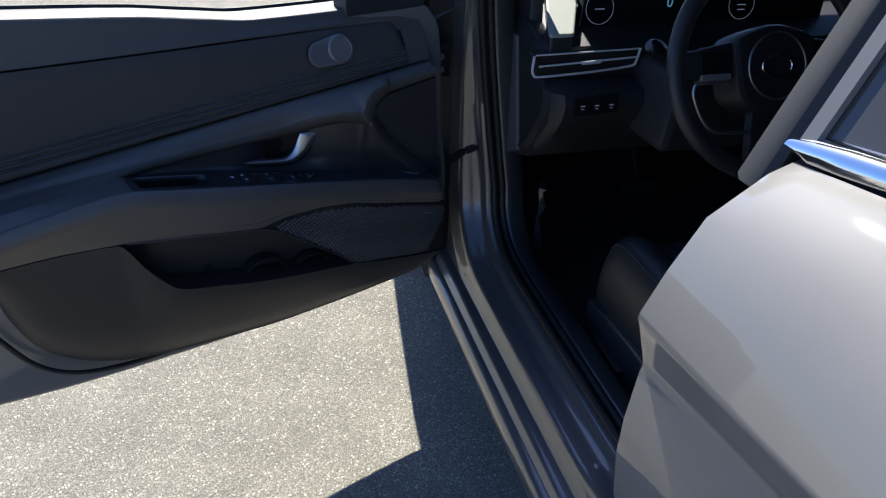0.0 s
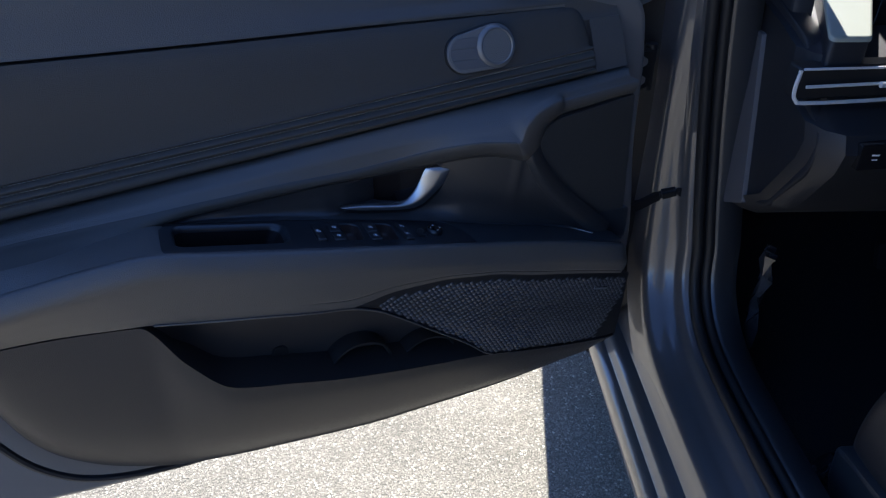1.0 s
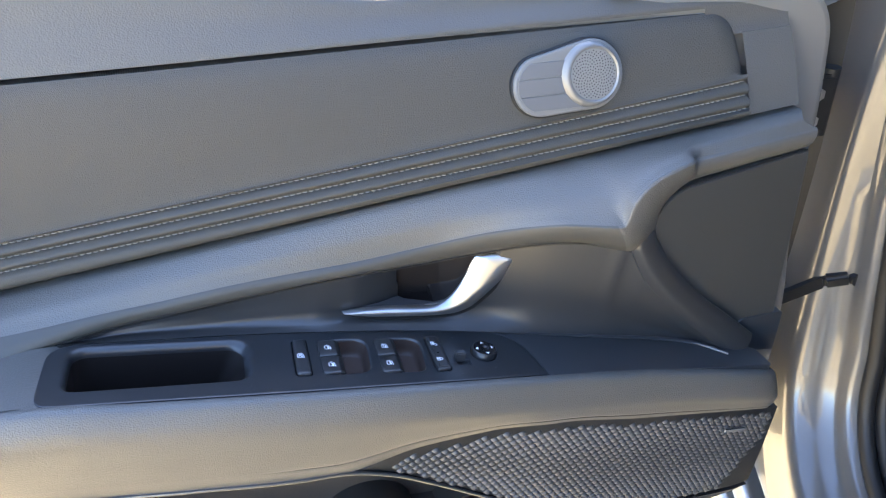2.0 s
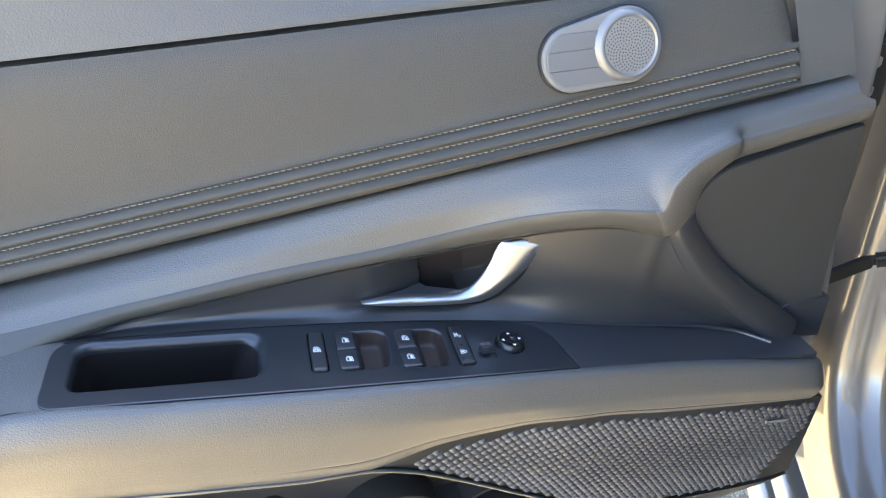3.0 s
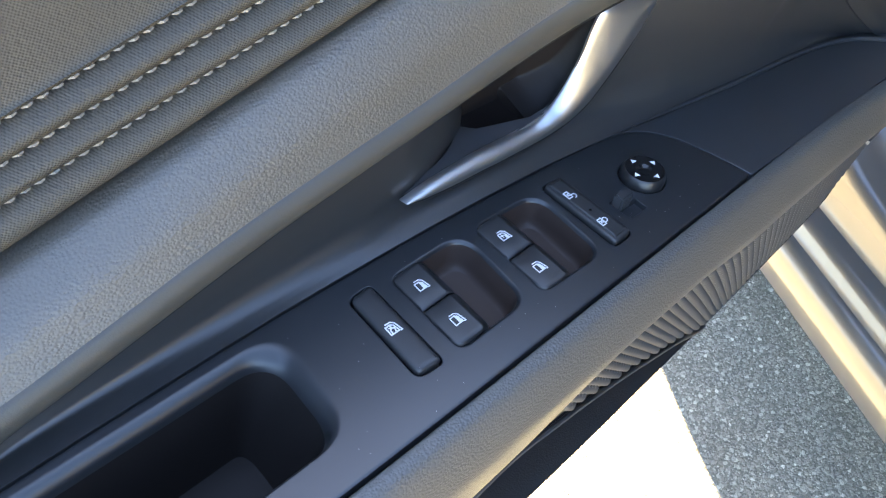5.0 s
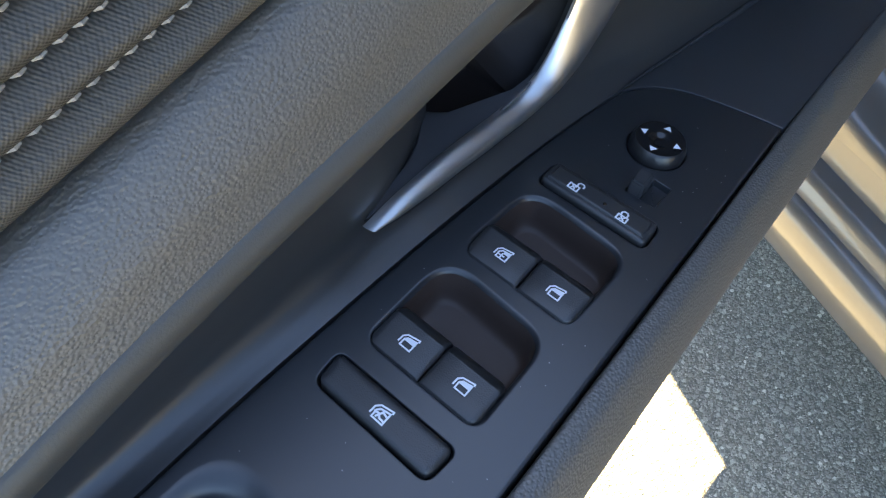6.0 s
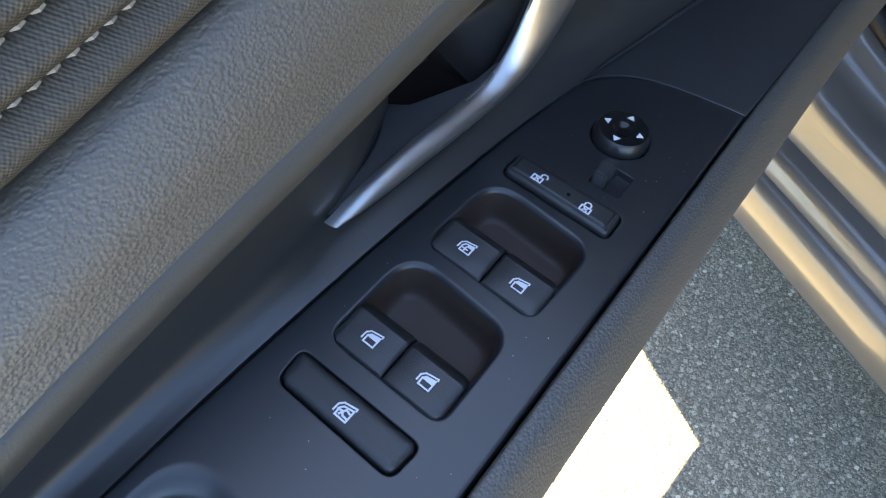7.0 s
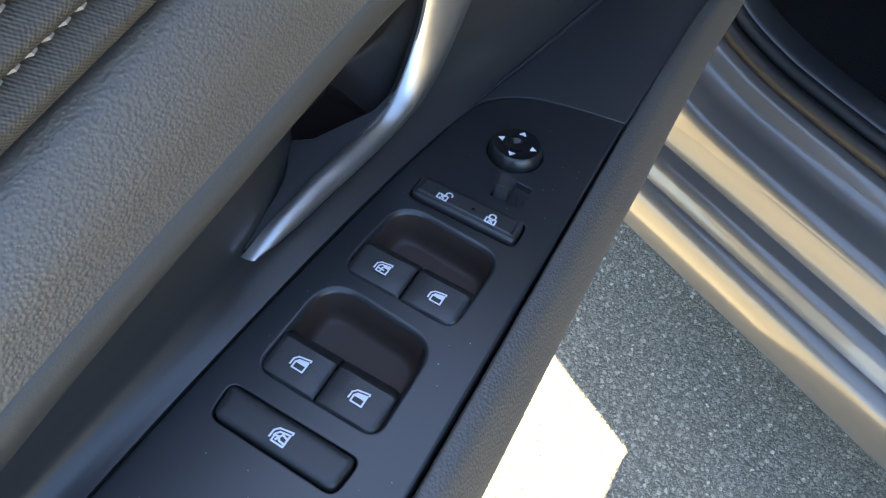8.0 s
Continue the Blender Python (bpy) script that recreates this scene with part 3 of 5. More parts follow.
part("ridge", loft([rl, between(rl, rr_, 0.3, -0.005), between(rl, rr_, 0.75, -0.004), rr_]), SMOOTH_PANEL, door)
wall_of = lambda u, v, k: Vector((u, 0.0 - k, v))
fp = rounded([(0.302, 0.762), (0.335, 0.7), (0.425, 0.617), (0.462, 0.612), (0.452, 0.805), (0.322, 0.789)], [0.02, 0.03, 0.015, 0.004, 0.004, 0.03])
part("front_panel", slab(wall_of, fp, 0.004, -0.02, 0.0012), PANEL, door, "flat dark plastic panel ahead of the handle")
part("panel_gap", sweep([wall_of(u, v, 0.0016) for u, v in fp + fp[:2]], circle(0.0013, 6), up=(0, 1, 0)), BLACK, door)
ec = rounded([(0.40, 0.60), (0.47, 0.58), (0.47, 0.63), (0.42, 0.632)], 0.004)
part("end_block", slab(wall_of, ec, 0.006, -0.03), HARD, door)
ec = rounded([(0.396, 0.575), (0.4345, 0.565), (0.4345, 0.5985), (0.400, 0.6155)], 0.004)
part("end_block", slab(wall_of, ec, 0.044, -0.004, 0.003), BLACK, door, "dark plastic end of the armrest")

# painted shell behind the trim
shell_loop = rounded([(0.29, 0.930), (0.12, 0.932), (-0.08, 0.955), (-0.29, 0.972), (-0.54, 0.982), (-0.54, 0.43), (-0.47, 0.37), (-0.3, 0.347), (0.0, 0.330), (0.3, 0.324), (0.46, 0.328), (0.508, 0.385), (0.525, 0.54), (0.510, 0.66), (0.518, 0.8), (0.505, 0.90), (0.475, 0.934)], [0.02, 0.02, 0.02, 0.02, 0.01, 0.05, 0.03, 0.1, 0.1, 0.1, 0.03, 0.05, 0.06, 0.06, 0.06, 0.03, 0.01])


def shell_of(u, v, k):
    """The shell leans with the trim: farther out at the belt and at the rear."""
    w = min(1, max(0, (v - 0.62) / 0.14))
    return Vector((u, (0.052 - 0.03 * u) * (1 - w) + (0.105 - 0.10 * u) * w + 0.045 - k, v))


part("door_shell", slab(shell_of, shell_loop, 0.045, -0.045, 0.008), PAINT, door, "warm grey metallic painted door shell")



# ---- switches on the plate ----
def strip(bm, of, pts, w, n, closed=False):
    """A flat printed line of width w."""
    p = [Vector(q) for q in pts]
    if closed:
        p.append(p[0])
    for a, b in zip(p, p[1:]):
        d = (b - a).normalized()
        s_ = Vector((-d.y, d.x)) * w / 2
        a2, b2 = a - d * w * 0.35, b + d * w * 0.35
        bm.faces.new([bm.verts.new(of(*q, n)) for q in (a2 - s_, b2 - s_, b2 + s_, a2 + s_)])


def patch(bm, of, pts, n):
    bm.faces.new([bm.verts.new(of(*q, n)) for q in pts])


def upright(c, k):
    """An icon's own axes: its top points along the door, its right side to the cabin."""
    return lambda x, y: (c[0] + k * (y - 0.5) + 0.06 * k * (0.5 - x), c[1] - k * (x - 0.5))


def window_icon(c, n, of=pl, size=0.0048, crossed=False, auto=False):
    """The roof line of a door window over its pane, lowered by half."""
    bm = bmesh.new()
    P = upright(c, size)
    w = size * 0.12
    strip(bm, of, [P(-0.04, 0.14), P(-0.02, 0.60), P(0.22, 0.86), P(1.06, 1.02), P(1.08, 0.90)], w, n)
    pane = [P(0.19, 0.0), P(0.19, 0.48), P(0.36, 0.68), P(1.0, 0.80), P(1.0, 0.0)]
    strip(bm, of, pane, w, n, True)
    if crossed:
        for i, (a, b) in enumerate((((0.14, 0.36), (0.45, 0.42)), ((0.45, 0.42), (0.62, 0.20)), ((0.62, 0.20), (0.92, 0.18)), ((0.38, 0.16), (0.60, 0.60)), ((0.60, 0.60), (0.90, 0.52)))):
            strip(bm, of, [P(*a), P(*b)], w * 1.1, n + 0.00002 * (i + 1))
    elif auto:
        patch(bm, of, [P(0.55, 0.48), P(0.99, 0.48), P(0.99, 0.79), P(0.50, 0.70)], n + 0.00003)
        strip(bm, of, [P(0.30, 0.28), P(0.72, 0.28)], w, n + 0.00006)
        strip(bm, of, [P(0.51, 0.10), P(0.51, 0.46)], w, n + 0.00009)
    else:
        patch(bm, of, [P(0.20, 0.42), P(0.99, 0.42), P(0.99, 0.79), P(0.37, 0.67), P(0.20, 0.47)], n + 0.00003)
    return bm


def lock_icon(c, n, of, is_open):
    bm = bmesh.new()
    k = 0.0046
    P = upright(c, k)
    strip(bm, of, [P(0.08, 0.0), P(0.08, 0.52), P(0.92, 0.52), P(0.92, 0.0)], k * 0.14, n, True)
    strip(bm, of, [P(0.34, 0.12), P(0.66, 0.40)], k * 0.13, n + 0.00006)
    strip(bm, of, [P(0.66, 0.12), P(0.34, 0.40)], k * 0.13, n + 0.00009)
    dx = 0.42 if is_open else 0.0
    strip(bm, of, [P(0.24 + dx, 0.56), P(0.24 + dx, 0.85), P(0.38 + dx, 1.0), P(0.62 + dx, 1.0), P(0.76 + dx, 0.85)] + ([P(1.18, 0.68)] if is_open else [P(0.76, 0.56)]), k * 0.14, n + 0.00003)
    return bm


def pillow(of, loop, top, soft=0.0030, bottom=-0.005):
    """A key with a softly rounded top."""
    rings = [[of(u, v, bottom) for u, v in loop]]
    for d, h in ((0.0, -0.0018), (0.06, -0.0011), (0.2, -0.0005), (0.45, -0.0002), (0.75, -0.00005), (1.0, 0.0)):
        rings.append([of(u, v, top + h) for u, v in shrink(loop, d * soft)])
    bm = ring_skin(rings)
    bm.verts.ensure_lookup_table()
    n = len(loop)
    last = [bm.verts[len(bm.verts) - n + i] for i in range(n)]
    fill(bm, last)
    return bm


SWITCHES = material("switch_plastic", (0.021, 0.021, 0.022), 0.4, ior=1.6, grain=0.3, scale=2300, kind="cells", distance=0.0002)
SMOOTH_KEY = material("smooth_key_plastic", (0.017, 0.017, 0.018), 0.32, ior=1.55, grain=0.08, scale=2500, distance=0.0002)
GLOSS = material("gloss_black", (0.01, 0.01, 0.011), 0.18)

btn = part("window_lock_button", pillow(pl, shrink(HOLES[1][0], 0.0013), 0.0021), SWITCHES, door, "black window lock button with white icon")
part("icon", window_icon((0.0008, 0.0002), 0.00225, size=0.0050, crossed=True), WHITE, btn)


def window_switch(u0, v_out, v_in, icon_at, auto):
    """A rocker key: a grained top, then a smooth lip that rolls down into the recess. v_out: its outer side, v_in: the side at its neighbour."""
    top_prof = [(0.0, -0.0060), (0.0, 0.0002), (0.0004, 0.0010), (0.0012, 0.0013), (0.0070, 0.0013), (0.0136, 0.0016)]
    lip_prof = [(0.0136, 0.0016), (0.0144, 0.0014), (0.0160, 0.0005), (0.0176, -0.0008), (0.0184, -0.0022), (0.0188, -0.0050), (0.0188, -0.0140)]
    out = []
    for prof in (top_prof, lip_prof):
        rows = []
        for t in (0.0, 0.015, 0.05, 0.12, 0.3, 0.6, 0.94, 0.98, 1.0):
            v = v_out + (v_in - v_out) * t
            drop = {0.0: 0.0012, 0.015: 0.0004, 0.98: 0.0003, 1.0: 0.0008}.get(t, 0.0)
            bite = 0.0030 * max(0.0, 1 - t / 0.12) ** 2
            rows.append([pl(u0 + a + 0.05 * v + bite * max(0.0, 1 - a / 0.006) - bite * 0.6 * max(0.0, (a - 0.012) / 0.0068), v, b - drop) for a, b in prof])
        bm = grid_mesh(rows)
        bm.verts.ensure_lookup_table()
        k = len(prof)
        base = [(bm.verts[:k], 1), (bm.verts[-k:], 0)]
        for vs, turn in base:
            bm.faces.new(vs[::-1] if turn else vs)
        bmesh.ops.recalc_face_normals(bm, faces=bm.faces)
        out.append(bm)
    ob = part("window_switch", out[0], SWITCHES, door, "black power window switch with white icon")
    part("lip", out[1], SMOOTH_KEY, ob)
    part("icon", window_icon(icon_at, 0.00175, auto=auto), WHITE, ob)


window_switch(0.0157, 0.0198, -0.0006, (0.0238, 0.0093), False)
window_switch(0.0157, -0.0222, -0.0013, (0.0230, -0.0121), False)
window_switch(0.0625, 0.0182, -0.0036, (0.0704, 0.0070), True)
window_switch(0.0625, -0.0252, -0.0043, (0.0690, -0.0148), False)

lp = shrink(HOLES[4][0], 0.0012)
btn = part("door_lock_switch", pillow(pl, lp, 0.0022, 0.0014), SWITCHES, door, "black rocker switch with white padlock icons")
part("inset", pillow(pl, shrink(lp, 0.0018), 0.0030, 0.0012, 0.0005), SWITCHES, btn)
part("icon", lock_icon((0.1122, 0.0047), 0.0032, pl, True), WHITE, btn)
part("icon", lock_icon((0.1110, -0.0160), 0.0032, pl, False), WHITE, btn)
part("indicator", slab(pl, [(0.1119 + x, -0.0080 + y) for x, y in circle(0.0007, 12)], 0.0032, 0.001, 0.0001), GLOSS, btn)

of = lambda u, v, k: pl(0.1538 + u, -0.0078 + v, k)
rings = [[of(r * x, r * y, k) for x, y in circle(1, 48)] for r, k in ((0.0110, -0.005), (0.0112, 0.0012), (0.0110, 0.0022), (0.0103, 0.0042), (0.0099, 0.0049), (0.0096, 0.0051))]
btn = part("mirror_knob", ring_skin(rings), SMOOTH_KEY, door, "round black mirror control with four white arrows")
rings = [[of(r * x, r * y, k) for x, y in circle(1, 40)] for r, k in ((0.0097, 0.0050), (0.0092, 0.0049), (0.0070, 0.0046), (0.0048, 0.0045), (0.0040, 0.0043), (0.0030, 0.0036), (0.0014, 0.0033))]
part("dish", ring_skin(rings, cap_last=True), GLOSS, btn)
for a in range(4):
    ang = a * math.pi / 2 + 0.03
    c, t = Vector((math.cos(ang), math.sin(ang))), Vector((-math.sin(ang), math.cos(ang)))
    bm = bmesh.new()
    patch(bm, of, [tuple(c * 0.0086), tuple(c * 0.0060 + t * 0.0017), tuple(c * 0.0060 - t * 0.0017)], 0.0051)
    part("arrow", bm, WHITE, btn)
bm = bmesh.new()
turn = Matrix.Translation(pl(0.1300, -0.0128)) @ Matrix.Rotation(0.21, 4, "Y")
box(bm, (-0.0046, -0.0027, -0.0030), (0.0044, 0.0027, 0.0066), turn)
bmesh.ops.bevel(bm, geom=bm.edges[:], offset=0.0009, segments=2, affect="EDGES")
part("mirror_selector", bm, material("selector_plastic", (0.042, 0.042, 0.044), 0.22, spots=0.05), door, "small black sliding selector")

rng = random.Random(5)
bm = bmesh.new()
for i in range(90):
    u, v = rng.uniform(-0.04, 0.195), rng.uniform(-0.036, 0.026)
    if any(min(p[0] for p in h[0]) - 0.001 < u < max(p[0] for p in h[0]) + 0.001 and min(p[1] for p in h[0]) - 0.001 < v < max(p[1] for p in h[0]) + 0.001 for h in HOLES) or v > 0.024 - 0.1 * max(0, u - 0.1) or u > 0.17 + 0.3 * (0.02 - v):
        continue
    r, a = rng.uniform(0.00008, 0.00020), rng.uniform(0, 3.1)
    c, t = Vector((math.cos(a), math.sin(a))) * r * rng.uniform(1, 2.6), Vector((-math.sin(a), math.cos(a))) * r
    o = Vector((u, v))
    tip = bm.verts.new(pl(u, v, 0.00014))
    ring_ = [bm.verts.new(pl(*q, 0.00002)) for q in (o + c, o + t, o - c, o - t)]
    for j in range(4):
        bm.faces.new((ring_[j], ring_[(j + 1) % 4], tip))
tagged(part("dust", bm, material("dust", (0.42, 0.41, 0.39), 0.9), plate, "pale specks of dust"), kind="stuff")

# ---- inner handle ----
hand_of = lambda u, v, k: Vector((u, 0.0455 - 0.085 * u + 0.002 * min(1, max(0, (u - 0.045) / 0.04)) - k, v))
up_ = spline([(0.0432, 0.7066), (0.0560, 0.7062), (0.0720, 0.7044), (0.0900, 0.7018), (0.1080, 0.6988), (0.1210, 0.6974), (0.1310, 0.6992), (0.1385, 0.7045), (0.1450, 0.7125), (0.1505, 0.7217), (0.1550, 0.7325), (0.1610, 0.7400), (0.1740, 0.7405), (0.1860, 0.7395)], 92)
low_ = spline([(0.0466, 0.7040), (0.0560, 0.6998), (0.0690, 0.6956), (0.0870, 0.6918), (0.1060, 0.6887), (0.1230, 0.6860), (0.1390, 0.6846), (0.1535, 0.6876), (0.1660, 0.6961), (0.1775, 0.7060), (0.1870, 0.7150), (0.1940, 0.7230), (0.1985, 0.7300), (0.1990, 0.7350)], 92)


def grip(grow_up, grow_low, front, back):
    """The handle's skin: its section bulges towards the cabin."""
    rings = []
    for i, (a, b) in enumerate(zip(up_, low_)):
        w = np.linalg.norm(a - b)
        d = (a - b) / w
        a2, b2 = a + d * grow_up, b - d * grow_low
        close = max(0.0, (i - len(up_) + 7) / 6)
        mid, keep = (a2 + b2) / 2, math.sqrt(1 - 0.75 * close * close)
        a2, b2 = mid + (a2 - mid) * keep, mid + (b2 - mid) * keep
        slim = min(1.0, 0.25 + w / 0.007)
        bar = min(1, max(0, (62 - i) / 22))
        h = front * slim * (0.55 + 0.45 * min(1.0, i / 24)) * math.sqrt(min(1.0, 0.08 + (len(up_) - 1 - i) / 7))
        r = [hand_of(*(a2 * (1 - t) + b2 * t), h * float(smooth_at((0, 0.05, 0.44 - 0.20 * bar, 0.53 - 0.18 * bar, 0.62 - 0.12 * bar, 0.94, 1), (-0.15, 0.12 + 0.1 * bar, 0.90, 1.0, 0.97, 0.35, -0.15), t))) for t in np.linspace(0, 1, 23)]
        r += [hand_of(*b2, back * slim), hand_of(*a2, back * slim)]
        rings.append(r)
    bm = ring_skin(rings, None, True, True)
    bmesh.ops.recalc_face_normals(bm, faces=bm.faces)
    return bm


part("door_handle", grip(0.0, 0.0, 0.0056, -0.0020), SATIN, door, "satin chrome inner door handle")
# black rim added for the shaded gap under the handle
part("handle_gap_shade", grip(-0.0030, 0.0028, 0.0040, -0.0050), BLACK, door)
bz = rounded([(0.046, 0.0450), (0.058, 0.0478), (0.0685, 0.0490), (0.0794, 0.0520), (0.089, 0.0575), (0.0950, 0.0640), (0.1010, 0.0540), (0.1067, 0.0502), (0.1191, 0.0442), (0.1338, 0.0392), (0.1320, 0.0370), (0.10, 0.0395), (0.07, 0.0415)], [0.002, 0.006, 0.006, 0.006, 0.006, 0.001, 0.006, 0.006, 0.006, 0.002, 0.002, 0.006, 0.006])
ledge = lambda u: (u, 0, float(np.interp(u, up_[:, 0], up_[:, 1])) - 0.0003)
BASE = material("handle_base_plastic", (0.085, 0.083, 0.087), 0.36, ior=1.6, grain=0.1, scale=2000, distance=0.0002)
part("handle_base", slab(lambda u, v, k: Vector((u, v, ledge(u)[2] + k - 0.13 * (v - 0.036))), bz, 0.0, -0.012, 0.0006), BASE, door)

# ---- round loudspeaker with memory buttons ----
tw_of = lambda u, v, k: Vector((u, 0.054 - 0.08 * (u - 0.24) + 0.28 * (v - 0.88) - k, v + 0.25 * k))
GREY = material("silver_grey_plastic", (0.15, 0.15, 0.148), 0.4, grain=0.1, scale=2500, distance=0.0002)
LIGHT = material("grey_buttons", (0.115, 0.118, 0.122), 0.45)
CL, CR = Vector((0.2205, 0.8735)), Vector((0.2635, 0.8790))
ax = (CR - CL).normalized()
a0 = math.atan2(ax.y, ax.x)
hull = []
for i in range(24):
    a = a0 + math.pi / 2 + math.pi * i / 23
    hull.append((CL.x + 0.0228 * math.cos(a), CL.y + 0.0228 * math.sin(a)))
for i in range(24):
    a = a0 - math.pi / 2 + math.pi * i / 23
    hull.append((CR.x + 0.0265 * math.cos(a), CR.y + 0.0265 * math.sin(a)))
unit = part("tweeter", slab(tw_of, hull, 0.0035, -0.01, 0.0016), GREY, door, "silver grey tweeter housing with seat memory buttons")
part("gap", slab(tw_of, shrink(hull, -0.0012), 0.0006, -0.01, 0.0004), BLACK, unit)


def left_edge(v):
    return CL.x - math.sqrt(max(0, 0.0195 ** 2 - (v - CL.y) ** 2)) if abs(v - CL.y) < 0.0195 else CL.x


def right_edge(v):
    return CR.x - math.sqrt(max(0, 0.0250 ** 2 - (v - CR.y) ** 2))


for v0, v1 in ((-0.0180, -0.0068), (-0.0061, 0.0061), (0.0068, 0.0180)):
    vs = np.linspace(CL.y + v0, CL.y + v1, 9)
    loop = [(left_edge(v), v) for v in vs[::-1]] + [(right_edge(v), v) for v in vs]
    bm = slab(tw_of, rounded(loop, 0.0002, 1), 0.0042, 0.002, 0.0003)
    part("memory_button", bm, LIGHT, unit)
ring = [(0.0252, 0.0020), (0.0248, 0.0036), (0.0238, 0.0054), (0.0226, 0.0066), (0.0212, 0.0072), (0.0201, 0.0069), (0.0194, 0.0062)]
bm = ring_skin([[tw_of(CR.x - max(0, r - 0.0214) * 0.6 + r * x, CR.y + r * y, k) for x, y in circle(1, 48)] for r, k in ring])
part("dial", bm, material("dial_metal", (0.19, 0.19, 0.188), 0.42, metal=0.5, spots=0.03), unit, "satin metal tweeter dial")
part("dial_face", slab(lambda u, v, k: tw_of(CR.x + u, CR.y + v, k), circle(0.0196, 40), 0.0060, 0.003, 0.0006), material("perforated_metal", (0.24, 0.24, 0.235), 0.42, metal=0.4), unit)
bm = bmesh.new()
for i in range(210):
    r, a = 0.0183 * math.sqrt((i + 0.5) / 210), i * 2.39996
    c = (CR.x + r * math.cos(a), CR.y + r * math.sin(a))
    bm.faces.new([bm.verts.new(tw_of(c[0] + 0.00052 * x, c[1] + 0.00052 * y, 0.0061)) for x, y in circle(1, 7)])
tagged(part("holes", bm, BLACK, unit), kind="stuff")

# ---- speaker grille weave, badge, pocket lip ----
WEAVE = material("grille_plastic", (0.060, 0.060, 0.062), 0.36)
verts, faces = [], []
for i in range(-24, 72):
    for j in range(32):
        down = (j + 0.5 * (i % 2)) * 0.0060
        x = 0.02 + i * 0.0069 + 0.58 * down
        z = 0.668 - 0.17 * (0.02 + i * 0.0069) - down
        if not 0.024 < x < 0.449 - 0.6 * max(0.0, 0.5 - z):
            continue
        c, d = GRILLE_TOP(x), POCKET_TOP(x)
        if not d[2] + 0.003 < z < c[2] - 0.0105:
            continue
        y = d[1] + (c[1] - d[1]) * (z - d[2]) / (c[2] - d[2]) + 0.0018
        k = len(verts)
        for dz, out, lean_ in ((0.0033, 0.0, -0.0018), (0.0018, 1.0, -0.0010), (0.0002, 0.8, -0.0001), (-0.0033, 0.0, 0.0018)):
            for dx, o in ((-0.0029, 0.25), (-0.0015, 0.85), (0.0, 1.0), (0.0015, 0.85), (0.0029, 0.25)):
                verts.append((x + dx + lean_, y - 0.0027 * o * out, z + dz + 0.35 * dx))
        faces += [(k + 5 * r + q, k + 5 * r + q + 1, k + 5 * r + q + 6, k + 5 * r + q + 5) for r in range(3) for q in range(4)]
me = bpy.data.meshes.new("grille_weave")
me.from_pydata(verts, [], faces)
me.materials.append(WEAVE)
for p in me.polygons:
    p.use_smooth = True
weave = tagged(new("grille_weave", me), "woven black relief of the speaker grille", kind="stuff")
weave.parent = door
xb = np.array((0.388, 0.40, 0.413))
bp = GRILLE_TOP(xb) * 0.8 + POCKET_TOP(xb) * 0.2 + np.array((0, -0.002, 0))
part("badge", sweep(bp, [(-0.001, -0.0016), (0.001, -0.0016), (0.001, 0.0016), (-0.001, 0.0016)]), GREY, door, "small grey badge on the grille")
xt = np.linspace(-0.2, 0.224, 90)
pt = POCKET_TOP(xt) + np.array((0, -0.0003, -0.0006))
part("pocket_trim", sweep(pt, circle(0.0016, 8), up=(0, 1, 0)), HARD, door)
POCKET = material("pocket_rim_plastic", (0.021, 0.020, 0.019), 0.4)
for cx, cz, rx, rz, dy in ((0.040, 0.492, 0.042, 0.036, 0.002), (0.140, 0.472, 0.040, 0.030, 0.004)):
    arc = [Vector((cx + rx * math.cos(a), dy, cz + rz * math.sin(a))) for a in np.linspace(0.05, math.pi - 0.05, 28)]
    part("bottle_divider", sweep(arc, rounded([(-0.0018, -0.016), (0.0018, -0.016), (0.0018, 0.016), (-0.0018, 0.016)], 0.0015, 2), up=(0, 1, 0)), POCKET, door, "curved bottle divider in the map pocket")
part("screw_cap", slab(lambda u, v, k: Vector((-0.06 + u, 0.014 - k, 0.53 + v)), circle(0.011, 20), 0.0012, -0.004, 0.001), BLACK, door)

# ---- weatherstrip, hinges, check strap, mirror ----
ws = catmull([(-0.46, 0.058, 0.66), (-0.435, 0.052, 0.57), (-0.405, 0.046, 0.505), (-0.367, 0.040, 0.44), (-0.311, 0.036, 0.398), (-0.22, 0.038, 0.374), (-0.1, 0.04, 0.368), (0.1, 0.04, 0.36), (0.3, 0.04, 0.36), (0.45, 0.04, 0.37)], 60)
part("weatherstrip", sweep(ws, circle(0.0045, 8), up=(0, 1, 0)), RUBBER, door, "black rubber door weatherstrip")


def hinge(z):
    bm = bmesh.new()
    box(bm, (0.50, 0.085, z - 0.03), (0.56, 0.10, z + 0.03))
    box(bm, (0.548, 0.09, z - 0.025), (0.562, 0.16, z + 0.025))
    bmesh.ops.bevel(bm, geom=bm.edges[:], offset=0.003, segments=2, affect="EDGES")
    bmesh.ops.create_cone(bm, cap_ends=True, segments=14, radius1=0.009, radius2=0.009, depth=0.07, matrix=Matrix.Translation((0.558, 0.095, z)))
    h = part("hinge", bm, BLACK, door, "dark steel door hinge")
    for dz in (-0.014, 0.014):
        bm = bmesh.new()
        bmesh.ops.create_cone(bm, cap_ends=True, segments=6, radius1=0.008, radius2=0.007, depth=0.008, matrix=Matrix.Translation((0.535, 0.083, z + dz)) @ Matrix.Rotation(math.pi / 2, 4, "X"))
        part("bolt", bm, SATIN, h)


